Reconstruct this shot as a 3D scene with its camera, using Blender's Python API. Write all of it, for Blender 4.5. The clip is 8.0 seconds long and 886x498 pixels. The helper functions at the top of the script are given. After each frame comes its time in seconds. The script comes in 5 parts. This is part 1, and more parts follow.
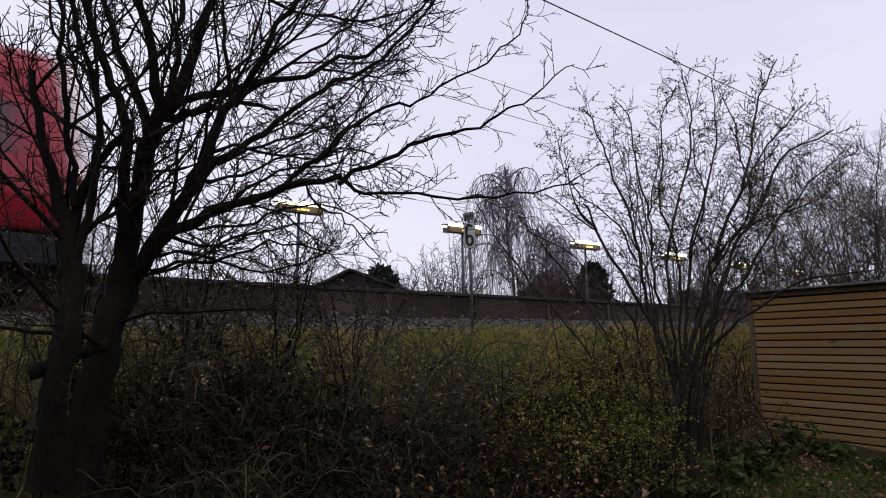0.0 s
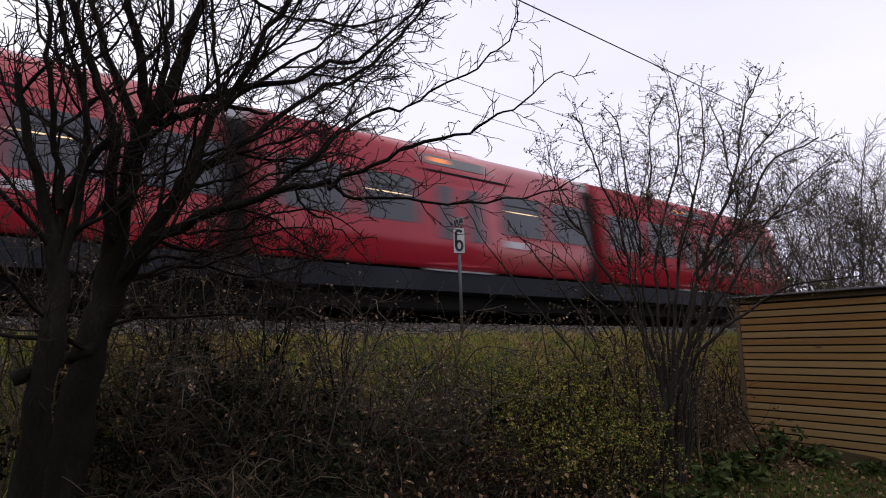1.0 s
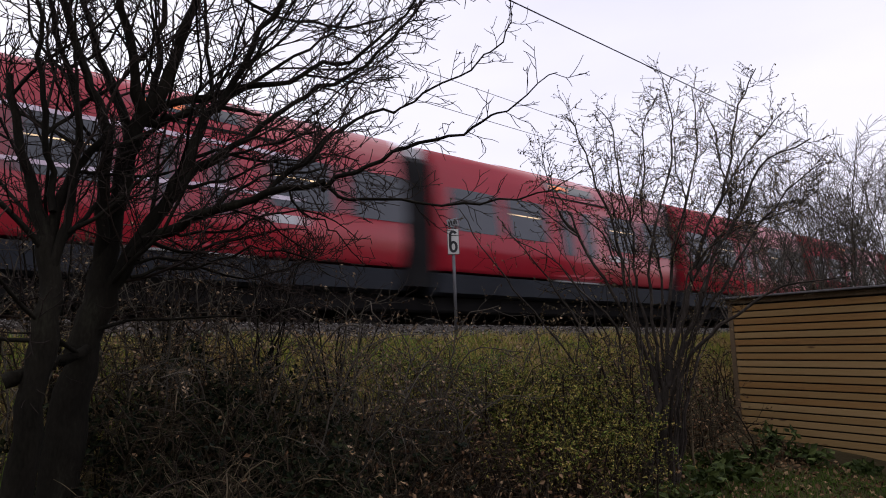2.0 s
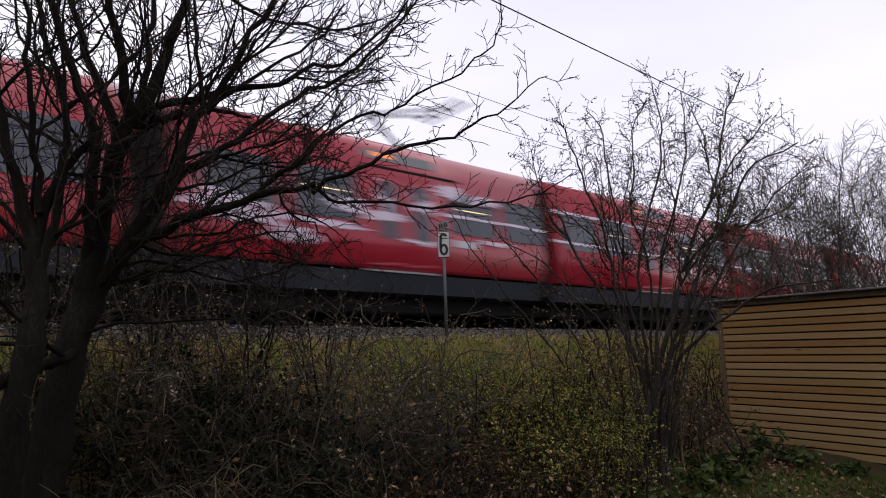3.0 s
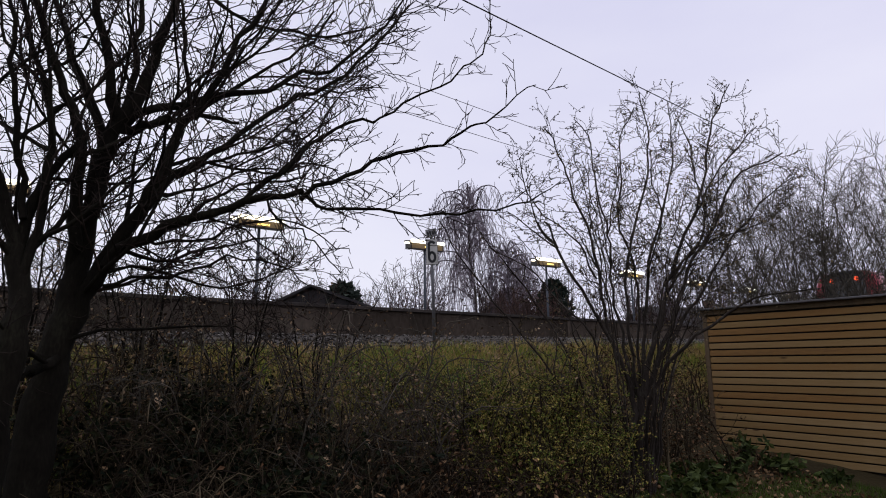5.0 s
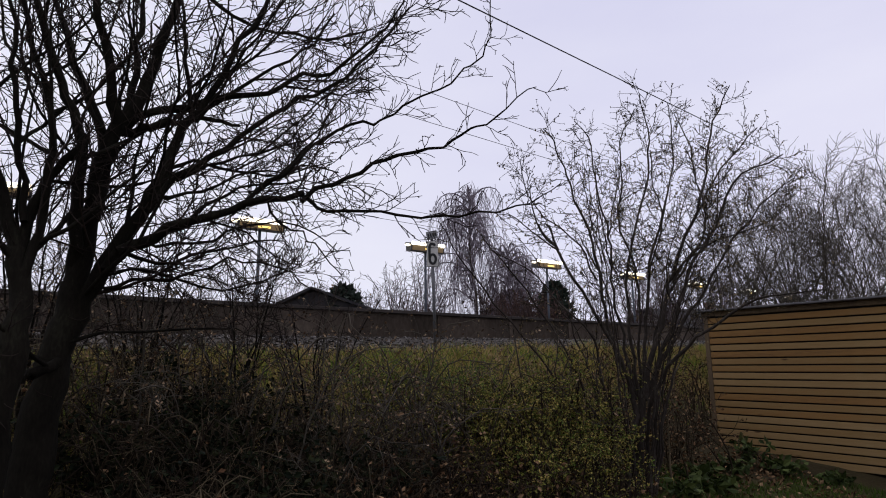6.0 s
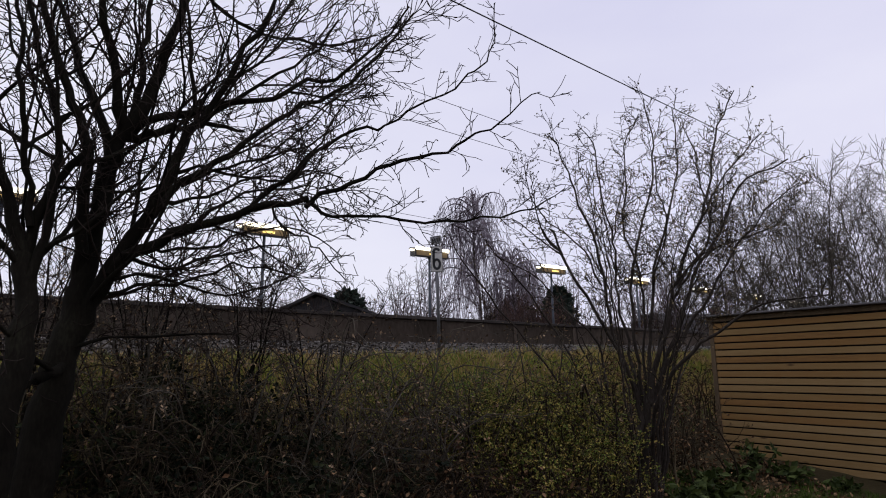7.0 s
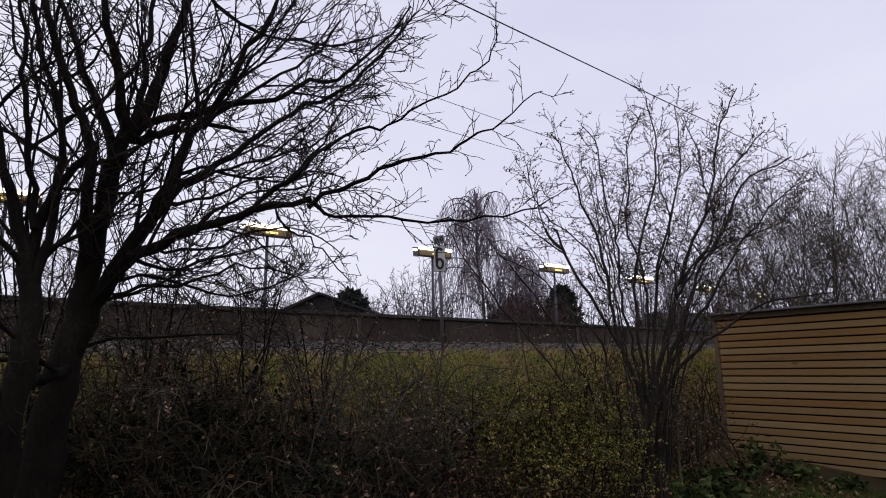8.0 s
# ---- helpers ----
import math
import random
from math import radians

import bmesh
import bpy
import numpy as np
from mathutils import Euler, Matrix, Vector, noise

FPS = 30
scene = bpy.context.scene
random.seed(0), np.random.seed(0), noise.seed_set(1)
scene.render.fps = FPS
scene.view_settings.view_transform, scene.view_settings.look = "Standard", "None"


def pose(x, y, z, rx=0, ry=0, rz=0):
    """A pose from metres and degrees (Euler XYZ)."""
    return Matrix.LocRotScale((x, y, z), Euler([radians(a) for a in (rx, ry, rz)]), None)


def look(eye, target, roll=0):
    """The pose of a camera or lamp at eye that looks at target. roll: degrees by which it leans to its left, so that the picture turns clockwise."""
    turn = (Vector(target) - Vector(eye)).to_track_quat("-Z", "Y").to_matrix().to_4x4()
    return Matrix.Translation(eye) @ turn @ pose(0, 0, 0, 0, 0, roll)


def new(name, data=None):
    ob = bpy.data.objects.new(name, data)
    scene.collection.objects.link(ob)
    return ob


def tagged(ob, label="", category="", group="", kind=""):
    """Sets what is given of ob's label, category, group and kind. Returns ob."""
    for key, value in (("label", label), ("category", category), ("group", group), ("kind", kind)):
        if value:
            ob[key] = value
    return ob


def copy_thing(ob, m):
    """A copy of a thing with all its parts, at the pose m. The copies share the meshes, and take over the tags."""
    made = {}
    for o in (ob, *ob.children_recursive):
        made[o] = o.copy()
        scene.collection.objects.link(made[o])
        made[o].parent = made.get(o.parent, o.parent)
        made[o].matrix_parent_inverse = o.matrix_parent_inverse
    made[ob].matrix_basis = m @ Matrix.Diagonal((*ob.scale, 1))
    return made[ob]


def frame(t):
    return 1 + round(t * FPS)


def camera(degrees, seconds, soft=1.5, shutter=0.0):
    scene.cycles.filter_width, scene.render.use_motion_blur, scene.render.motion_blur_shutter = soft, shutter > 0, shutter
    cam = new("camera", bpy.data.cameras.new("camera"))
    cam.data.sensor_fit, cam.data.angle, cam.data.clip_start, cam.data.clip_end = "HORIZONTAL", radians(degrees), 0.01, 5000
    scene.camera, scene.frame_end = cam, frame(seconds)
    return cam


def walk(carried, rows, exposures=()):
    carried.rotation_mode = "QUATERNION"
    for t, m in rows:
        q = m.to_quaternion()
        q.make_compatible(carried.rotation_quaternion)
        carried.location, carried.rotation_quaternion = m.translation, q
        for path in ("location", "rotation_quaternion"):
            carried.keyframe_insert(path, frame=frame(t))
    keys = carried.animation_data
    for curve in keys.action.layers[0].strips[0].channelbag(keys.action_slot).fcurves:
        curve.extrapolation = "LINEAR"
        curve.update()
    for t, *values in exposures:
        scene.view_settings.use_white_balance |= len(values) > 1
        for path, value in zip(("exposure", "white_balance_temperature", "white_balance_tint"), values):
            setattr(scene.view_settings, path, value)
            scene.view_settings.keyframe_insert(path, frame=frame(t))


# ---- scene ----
cam = camera(69.9, 8.0, soft=1.0, shutter=0.6)
EYE_Z = 1.55
PATH = [  # seconds, yaw, pitch, roll of a hand-held camera that turns on the spot
    (0.0, 0.59, 9.56, 1.7), (0.5, 0.14, 9.51, 1.75), (1.0, -0.37, 10.0, 1.72), (2.5, -1.19, 10.15, 2.01), (3.0, -1.73, 10.31, 2.01),
    (3.5, -2.13, 10.42, 1.96), (4.0, -2.45, 10.74, 2.02), (4.5, -2.81, 10.9, 1.9), (6.0, -2.75, 11.13, 2.02), (6.5, -2.58, 11.42, 1.95),
    (7.0, -2.38, 11.6, 1.97), (7.5, -1.86, 11.33, 2.24), (8.0, -2.06, 11.58, 2.2),
]
walk(cam, [(t, pose(0, 0, EYE_Z, 90 + p, r, y)) for t, y, p, r in PATH], exposures=[(0.0, 0.05, 6500, 10), (0.2, 0.1, 6520, 10), (0.6, 0.24, 6650, 10), (1.2, 0.34, 6690, 10), (3.5, 0.36, 6690, 10), (4.0, 0.22, 6600, 10), (4.6, 0.06, 6500, 10), (6.0, 0.0, 6500, 10), (8.0, 0.0, 6500, 10)])

# ---- overcast dusk sky ----
world = bpy.data.worlds.new("overcast_sky")
scene.world = world
world.use_nodes = True
wn, wl = world.node_tree.nodes, world.node_tree.links
sky = wn.new("ShaderNodeTexSky")
sky.sky_type, sky.sun_disc, sky.sun_elevation, sky.sun_rotation = "NISHITA", False, radians(14), radians(60)
cloud_co = wn.new("ShaderNodeTexCoord")
cloud_map = wn.new("ShaderNodeMapping")
cloud_map.inputs["Scale"].default_value = (1.0, 1.0, 3.0)
cloud = wn.new("ShaderNodeTexNoise")
cloud.inputs["Scale"].default_value, cloud.inputs["Detail"].default_value = 1.6, 5
cloud_ramp = wn.new("ShaderNodeValToRGB")
cloud_ramp.color_ramp.elements[0].position, cloud_ramp.color_ramp.elements[0].color = 0.3, (7.6, 7.55, 9.9, 1)
cloud_ramp.color_ramp.elements[1].position, cloud_ramp.color_ramp.elements[1].color = 0.75, (9.0, 8.95, 10.7, 1)
cloud_mix = wn.new("ShaderNodeMixRGB")
cloud_mix.inputs["Fac"].default_value = 0.93
wl.new(cloud_co.outputs["Generated"], cloud_map.inputs["Vector"])
wl.new(cloud_map.outputs["Vector"], cloud.inputs["Vector"])
wl.new(cloud.outputs["Fac"], cloud_ramp.inputs["Fac"])
wl.new(sky.outputs["Color"], cloud_mix.inputs["Color1"])
wl.new(cloud_ramp.outputs["Color"], cloud_mix.inputs["Color2"])
side = wn.new("ShaderNodeSeparateXYZ")
side_map = wn.new("ShaderNodeMapRange")
side_map.inputs["From Min"].default_value, side_map.inputs["From Max"].default_value = 0.35, -0.45
thin_cloud = wn.new("ShaderNodeMixRGB")
thin_cloud.blend_type = "MULTIPLY"
thin_cloud.inputs["Color2"].default_value = (1.13, 1.13, 1.06, 1)
wl.new(cloud_co.outputs["Generated"], side.inputs["Vector"])
wl.new(side.outputs["X"], side_map.inputs["Value"])
wl.new(side_map.outputs["Result"], thin_cloud.inputs["Fac"])
wl.new(cloud_mix.outputs["Color"], thin_cloud.inputs["Color1"])
wl.new(thin_cloud.outputs["Color"], wn["Background"].inputs["Color"])
wn["Background"].inputs["Strength"].default_value = 0.09
sun = new("sun", bpy.data.lights.new("sun", "SUN"))
sun.data.energy, sun.data.angle, sun.data.color = 0.5, radians(60), (1.0, 0.96, 0.92)
sun.matrix_basis = look((9, 14, 20), (0, 6, 0))


# ---- materials ----
def mat(name, ramp, rough=0.8, scale=6.0, fine=60.0, bump=0.3, metal=0.0, stretch=(1, 1, 1), rand=0.0, island=0.0, detail=6, spec=0.3, fine_mix=0.35, object_co=True, depth=0.01):
    """A two-scale noise material: ramp is a short list of (position, colour)."""
    m = bpy.data.materials.new(name)
    m.use_nodes = True
    n, l = m.node_tree.nodes, m.node_tree.links
    b = n["Principled BSDF"]
    co = n.new("ShaderNodeTexCoord")
    mp = n.new("ShaderNodeMapping")
    mp.inputs["Scale"].default_value = stretch
    l.new(co.outputs["Object"], mp.inputs["Vector"])
    big = n.new("ShaderNodeTexNoise")
    big.inputs["Scale"].default_value, big.inputs["Detail"].default_value = scale, detail
    small = n.new("ShaderNodeTexNoise")
    small.inputs["Scale"].default_value, small.inputs["Detail"].default_value = fine, 3
    l.new(mp.outputs["Vector"], big.inputs["Vector"])
    l.new(mp.outputs["Vector"], small.inputs["Vector"])
    mix = n.new("ShaderNodeMath")
    mix.operation = "MULTIPLY_ADD"
    l.new(small.outputs["Fac"], mix.inputs[0])
    mix.inputs[1].default_value = fine_mix
    scaled = n.new("ShaderNodeMath")
    scaled.operation = "MULTIPLY"
    scaled.inputs[1].default_value = 1 - fine_mix
    l.new(big.outputs["Fac"], scaled.inputs[0])
    l.new(scaled.outputs[0], mix.inputs[2])
    value = mix.outputs[0]
    for amount, node, socket in ((rand, "ShaderNodeObjectInfo", "Random"), (island, "ShaderNodeNewGeometry", "Random Per Island")):
        if amount:
            info = n.new(node)
            shift = n.new("ShaderNodeMath")
            shift.operation = "MULTIPLY_ADD"
            l.new(info.outputs[socket], shift.inputs[0])
            shift.inputs[1].default_value = amount
            l.new(value, shift.inputs[2])
            centre = n.new("ShaderNodeMath")
            centre.operation = "SUBTRACT"
            l.new(shift.outputs[0], centre.inputs[0])
            centre.inputs[1].default_value = amount / 2
            value = centre.outputs[0]
    cr = n.new("ShaderNodeValToRGB")
    while len(cr.color_ramp.elements) < len(ramp):
        cr.color_ramp.elements.new(0.5)
    for e, (p, c) in zip(cr.color_ramp.elements, ramp):
        e.position, e.color = p, (*c, 1)
    l.new(value, cr.inputs["Fac"])
    l.new(cr.outputs["Color"], b.inputs["Base Color"])
    b.inputs["Roughness"].default_value, b.inputs["Metallic"].default_value = rough, metal
    b.inputs["Specular IOR Level"].default_value = spec
    if bump:
        bp = n.new("ShaderNodeBump")
        bp.inputs["Strength"].default_value, bp.inputs["Distance"].default_value = bump, depth
        l.new(value, bp.inputs["Height"])
        l.new(bp.outputs["Normal"], b.inputs["Normal"])
    return m


def glow(name, colour, strength):
    m = bpy.data.materials.new(name)
    m.use_nodes = True
    b = m.node_tree.nodes["Principled BSDF"]
    b.inputs["Base Color"].default_value = (*colour, 1)
    b.inputs["Emission Color"].default_value, b.inputs["Emission Strength"].default_value = (*colour, 1), strength
    return m


def shades(dark, light, a=0.3, b=0.7):
    return [(a, dark), (b, light)]


BARK = mat("dark_bark", [(0.35, (0.006, 0.0053, 0.0038)), (0.55, (0.015, 0.0132, 0.0094)), (0.75, (0.036, 0.035, 0.023))], 0.95, 5, 70, 0.8, stretch=(1, 1, 0.35), spec=0.08)
BARK_GREY = mat("grey_bark", [(0.3, (0.035, 0.029, 0.024)), (0.55, (0.085, 0.073, 0.06)), (0.75, (0.15, 0.14, 0.11))], 0.95, 6, 60, 0.6, stretch=(1, 1, 0.4), spec=0.1)
TWIG = mat("twig_bark", shades((0.014, 0.011, 0.0095), (0.046, 0.035, 0.029)), 0.95, 4, 40, 0.2, island=0.4, spec=0.06)
TWIG_PALE = mat("pale_twig_bark", shades((0.011, 0.009, 0.007), (0.042, 0.035, 0.025)), 0.95, 4, 40, 0.2, island=0.4, spec=0.06)
BARK_HAZEL = mat("hazel_bark", [(0.3, (0.016, 0.013, 0.011)), (0.55, (0.048, 0.04, 0.033)), (0.74, (0.17, 0.15, 0.125))], 0.95, 7, 60, 0.6, stretch=(1, 1, 0.4), spec=0.08)
TWIG_OLIVE = mat("olive_twig_bark", shades((0.045, 0.04, 0.032), (0.125, 0.11, 0.085)), 0.95, 4, 40, 0.0, island=0.4, spec=0.06)
# Pale mauve twigs, lightened so that the colour carries the haze of distance.
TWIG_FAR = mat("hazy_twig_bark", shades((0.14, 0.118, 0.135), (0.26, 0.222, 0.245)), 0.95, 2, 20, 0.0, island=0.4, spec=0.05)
TWIG_BROWN = mat("brown_twig_bark", shades((0.03, 0.022, 0.02), (0.075, 0.055, 0.047)), 0.95, 2, 20, 0.0, island=0.4, spec=0.05)
BRAMBLE = mat("bramble_stem", [(0.2, (0.0168, 0.012, 0.0096)), (0.6, (0.045, 0.034, 0.02)), (0.9, (0.14, 0.112, 0.067))], 0.9, 4, 40, 0.2, island=0.7, spec=0.08)
DEAD_LEAF = mat("dead_leaf", [(0.2, (0.0299, 0.0172, 0.0103)), (0.5, (0.1092, 0.0575, 0.0276)), (0.9, (0.3105, 0.2012, 0.1092))], 0.9, 8, 60, 0.2, island=0.9, spec=0.1)
PALE_LEAF = mat("pale_dry_leaf", [(0.2, (0.05, 0.032, 0.02)), (0.5, (0.15, 0.095, 0.052)), (0.9, (0.36, 0.26, 0.16))], 0.9, 8, 60, 0.2, island=0.9, spec=0.1)
YELLOW_LEAF = mat("yellow_green_leaf", [(0.15, (0.09, 0.14, 0.024)), (0.45, (0.21, 0.225, 0.046)), (0.7, (0.33, 0.24, 0.06)), (0.9, (0.46, 0.38, 0.115))], 0.8, 2.5, 60, 0.2, island=0.8, spec=0.12)
GREEN_LEAF = mat("green_leaf", [(0.2, (0.018, 0.028, 0.006)), (0.5, (0.038, 0.056, 0.013)), (0.8, (0.075, 0.098, 0.026))], 0.7, 8, 60, 0.2, island=0.7, spec=0.12)
CATKIN = mat("bud_and_catkin", shades((0.06, 0.045, 0.02), (0.19, 0.145, 0.075)), 0.8, 8, 60, 0.0, island=0.6)
FRESH_LEAF = mat("fresh_green_leaf", [(0.2, (0.05, 0.1, 0.014)), (0.5, (0.11, 0.18, 0.028)), (0.85, (0.22, 0.27, 0.055))], 0.75, 4, 60, 0.2, island=0.8, spec=0.12)
# Near-black leaf colour that stands in for deep shade under the trees.
SHADE_LEAF = mat("dark_ivy_leaf", [(0.2, (0.004, 0.007, 0.003)), (0.6, (0.012, 0.018, 0.007)), (0.9, (0.03, 0.034, 0.012))], 0.8, 8, 60, 0.2, island=0.7, spec=0.1)
CANE = mat("pale_cane", shades((0.016, 0.012, 0.009), (0.06, 0.046, 0.032)), 0.9, 4, 40, 0.2, island=0.5, spec=0.1)
CONIFER = mat("conifer_needles", shades((0.01, 0.017, 0.012), (0.025, 0.037, 0.024)), 0.8, 3, 20, 0.0, island=0.5)
GRASS = mat("grass_blade", [(0.34, (0.1, 0.185, 0.02)), (0.46, (0.225, 0.235, 0.04)), (0.55, (0.35, 0.255, 0.078)), (0.75, (0.45, 0.305, 0.13))], 0.85, 0.55, 30, 0.0, island=0.4, spec=0.1, fine_mix=0.15, detail=3)
STRAW = mat("dry_straw", [(0.2, (0.1035, 0.0633, 0.0287)), (0.5, (0.23, 0.161, 0.069)), (0.8, (0.391, 0.2875, 0.138))], 0.9, 1.2, 30, 0.0, island=0.7, spec=0.08)
LAWN = mat("lawn_blade", shades((0.03, 0.06, 0.009), (0.075, 0.1275, 0.018)), 0.8, 1.2, 30, 0.0, island=0.5, spec=0.1)
SOIL = mat("soil_and_litter", [(0.25, (0.018, 0.014, 0.008)), (0.5, (0.045, 0.036, 0.018)), (0.75, (0.085, 0.07, 0.03))], 0.95, 1.3, 30, 0.8, depth=0.03, spec=0.05)
BALLAST_BED = mat("ballast_bed", shades((0.025, 0.02, 0.016), (0.085, 0.074, 0.062)), 0.95, 3, 30, 0.8, depth=0.03)
BALLAST = mat("ballast_stone", shades((0.022, 0.019, 0.016), (0.15, 0.138, 0.125)), 0.9, 4, 40, 0.3, island=0.8)
RAIL_STEEL = mat("rusty_rail", shades((0.05, 0.03, 0.022), (0.12, 0.075, 0.05)), 0.6, 4, 40, 0.2, metal=0.6)
SLEEPER = mat("concrete_sleeper", shades((0.16, 0.15, 0.14), (0.26, 0.25, 0.23)), 0.9, 4, 40, 0.3)
PLATFORM_WALL = mat("brown_stained_concrete", [(0.3, (0.03, 0.024, 0.018)), (0.5, (0.06, 0.047, 0.036)), (0.7, (0.1, 0.08, 0.062))], 0.95, 0.7, 14, 0.4, stretch=(1, 1, 0.5), rand=0.2, spec=0.08)
PLATFORM_EDGE = mat("dark_coping", shades((0.022, 0.018, 0.015), (0.055, 0.046, 0.04)), 0.95, 1.5, 30, 0.3, rand=0.2)
PAVING = mat("platform_paving", shades((0.15, 0.145, 0.14), (0.25, 0.24, 0.23)), 0.9, 2, 30, 0.3)
FENCE_WOOD = mat("new_larch_board", [(0.16, (0.145, 0.085, 0.036)), (0.32, (0.25, 0.136, 0.046)), (0.48, (0.25, 0.16, 0.064)), (0.64, (0.295, 0.196, 0.085)), (0.84, (0.345, 0.25, 0.124))], 0.75, 1.1, 24, 0.15, stretch=(0.35, 6, 6), rand=0.38, spec=0.15)
FENCE_POST = mat("weathered_post", shades((0.07, 0.05, 0.03), (0.16, 0.11, 0.06)), 0.85, 3, 40, 0.3, stretch=(4, 4, 0.5))
ROOF_FELT = mat("grey_roof_edge", shades((0.06, 0.058, 0.06), (0.16, 0.155, 0.155)), 0.8, 2, 40, 0.2)
GALV = mat("galvanised_steel", shades((0.10, 0.10, 0.105), (0.17, 0.17, 0.175)), 0.6, 5, 60, 0.1, metal=0.5)
LAMP_POLE = mat("grey_pole_paint", shades((0.05, 0.056, 0.066), (0.09, 0.1, 0.115)), 0.6, 3, 40, 0.1, metal=0.2)
LAMP_BODY = mat("dark_lamp_housing", shades((0.02, 0.018, 0.016), (0.045, 0.04, 0.035)), 0.5, 5, 60, 0.1)
LAMP_GRILLE = glow("amber_louvre", (0.13, 0.085, 0.032), 0.25)
TUBE = glow("white_tube", (1.0, 0.9, 0.7), 3.6)
AMBER = glow("amber_display", (1.0, 0.72, 0.2), 1.3)
SIGN_WHITE = mat("sign_white", shades((0.42, 0.41, 0.38), (0.55, 0.54, 0.5)), 0.5, 5, 60, 0.05)
SIGN_GREY = mat("sign_grey", shades((0.18, 0.18, 0.18), (0.26, 0.26, 0.26)), 0.5, 8, 60, 0.05)
SIGN_BLACK = mat("sign_black", shades((0.012, 0.012, 0.013), (0.03, 0.03, 0.03)), 0.6, 8, 60, 0.0)
WIRE = mat("cable_sheath", shades((0.03, 0.03, 0.032), (0.06, 0.06, 0.06)), 0.7, 8, 60, 0.0)
TRAIN_RED = mat("train_red_paint", [(0.3, (0.3, 0.009, 0.02)), (0.55, (0.37, 0.014, 0.029)), (0.75, (0.43, 0.022, 0.04))], 0.3, 0.8, 20, 0.04, stretch=(0.6, 1, 1.5), spec=0.5)
TRAIN_RED.node_tree.nodes["Principled BSDF"].inputs["Coat Weight"].default_value = 0.04
TRAIN_GREY = mat("train_grey_skirt", shades((0.015, 0.018, 0.0232), (0.0375, 0.042, 0.0495)), 0.65, 1.0, 20, 0.1, spec=0.2)
TRAIN_BLACK = mat("train_underframe", shades((0.0072, 0.0069, 0.0066), (0.0228, 0.021, 0.0198)), 0.9, 2, 20, 0.3, spec=0.1)
TRAIN_GLASS = mat("dark_tinted_glass", shades((0.03, 0.035, 0.04), (0.055, 0.06, 0.065)), 0.08, 0.6, 6, 0.0, spec=0.6)
TRAIN_ROOF = mat("train_roof_paint", shades((0.30, 0.02, 0.025), (0.42, 0.04, 0.045)), 0.4, 1.0, 20, 0.05)
TRAIN_WHITE = mat("white_spray_paint", shades((0.5, 0.33, 0.4), (0.78, 0.74, 0.8)), 0.5, 2.0, 20, 0.05)
TRAIN_STRIP = mat("pale_trim", shades((0.4, 0.4, 0.4), (0.6, 0.6, 0.6)), 0.4, 2.0, 20, 0.0)
RUBBER = mat("black_bellows", shades((0.012, 0.012, 0.013), (0.03, 0.03, 0.03)), 0.7, 3, 30, 0.2)
SALOON_LIGHT = glow("saloon_light", (1.0, 0.7, 0.4), 0.5)
TAIL_RED = glow("tail_light", (1.0, 0.10, 0.03), 3.5)
ORANGE = glow("orange_display", (1.0, 0.24, 0.06), 0.5)
RED_TWIG = mat("reddish_twig_bark", shades((0.055, 0.034, 0.030), (0.12, 0.075, 0.063)), 0.95, 2, 20, 0.0, island=0.4, spec=0.05)
BRICK_WALL = mat("far_brick", shades((0.16, 0.08, 0.06), (0.26, 0.14, 0.1)), 0.9, 1.0, 20, 0.2)
ROOF_TILE = mat("dark_roof_tile", shades((0.018, 0.018, 0.02), (0.045, 0.042, 0.042)), 0.95, 1.0, 14, 0.3)
ROOF_RED = mat("red_roof_tile", shades((0.06, 0.028, 0.022), (0.11, 0.05, 0.038)), 0.95, 1.0, 14, 0.3)
HOUSE_WALL = mat("far_render", shades((0.3, 0.29, 0.27), (0.42, 0.4, 0.38)), 0.9, 1.0, 14, 0.2)
PANE = mat("far_pane", shades((0.05, 0.06, 0.07), (0.1, 0.11, 0.12)), 0.1, 1.0, 14, 0.0)


def knots(m, colour):
    """Small dark knots scattered over boards."""
    n, l = m.node_tree.nodes, m.node_tree.links
    b = n["Principled BSDF"]
    base = b.inputs["Base Color"].links[0].from_socket
    info = n.new("ShaderNodeObjectInfo")
    co = n.new("ShaderNodeTexCoord")
    off = n.new("ShaderNodeMath")
    off.operation, off.inputs[1].default_value = "MULTIPLY", 37.0
    shift = n.new("ShaderNodeVectorMath")
    scale = n.new("ShaderNodeMapping")
    scale.inputs["Scale"].default_value = (1.5, 0.2, 5.0)
    spots = n.new("ShaderNodeTexVoronoi")
    spots.inputs["Scale"].default_value = 1.3
    ramp = n.new("ShaderNodeValToRGB")
    ramp.color_ramp.elements[0].position, ramp.color_ramp.elements[0].color = 0.05, (0.9, 0.9, 0.9, 1)
    ramp.color_ramp.elements[1].position, ramp.color_ramp.elements[1].color = 0.13, (0, 0, 0, 1)
    mix = n.new("ShaderNodeMixRGB")
    mix.inputs["Color2"].default_value = (*colour, 1)
    l.new(info.outputs["Random"], off.inputs[0])
    l.new(co.outputs["Object"], shift.inputs[0])
    l.new(off.outputs[0], shift.inputs[1])
    l.new(shift.outputs[0], scale.inputs["Vector"])
    l.new(scale.outputs["Vector"], spots.inputs["Vector"])
    l.new(spots.outputs["Distance"], ramp.inputs["Fac"])
    l.new(ramp.outputs["Color"], mix.inputs["Fac"])
    l.new(base, mix.inputs["Color1"])
    l.new(mix.outputs["Color"], b.inputs["Base Color"])


knots(FENCE_WOOD, (0.06, 0.03, 0.014))


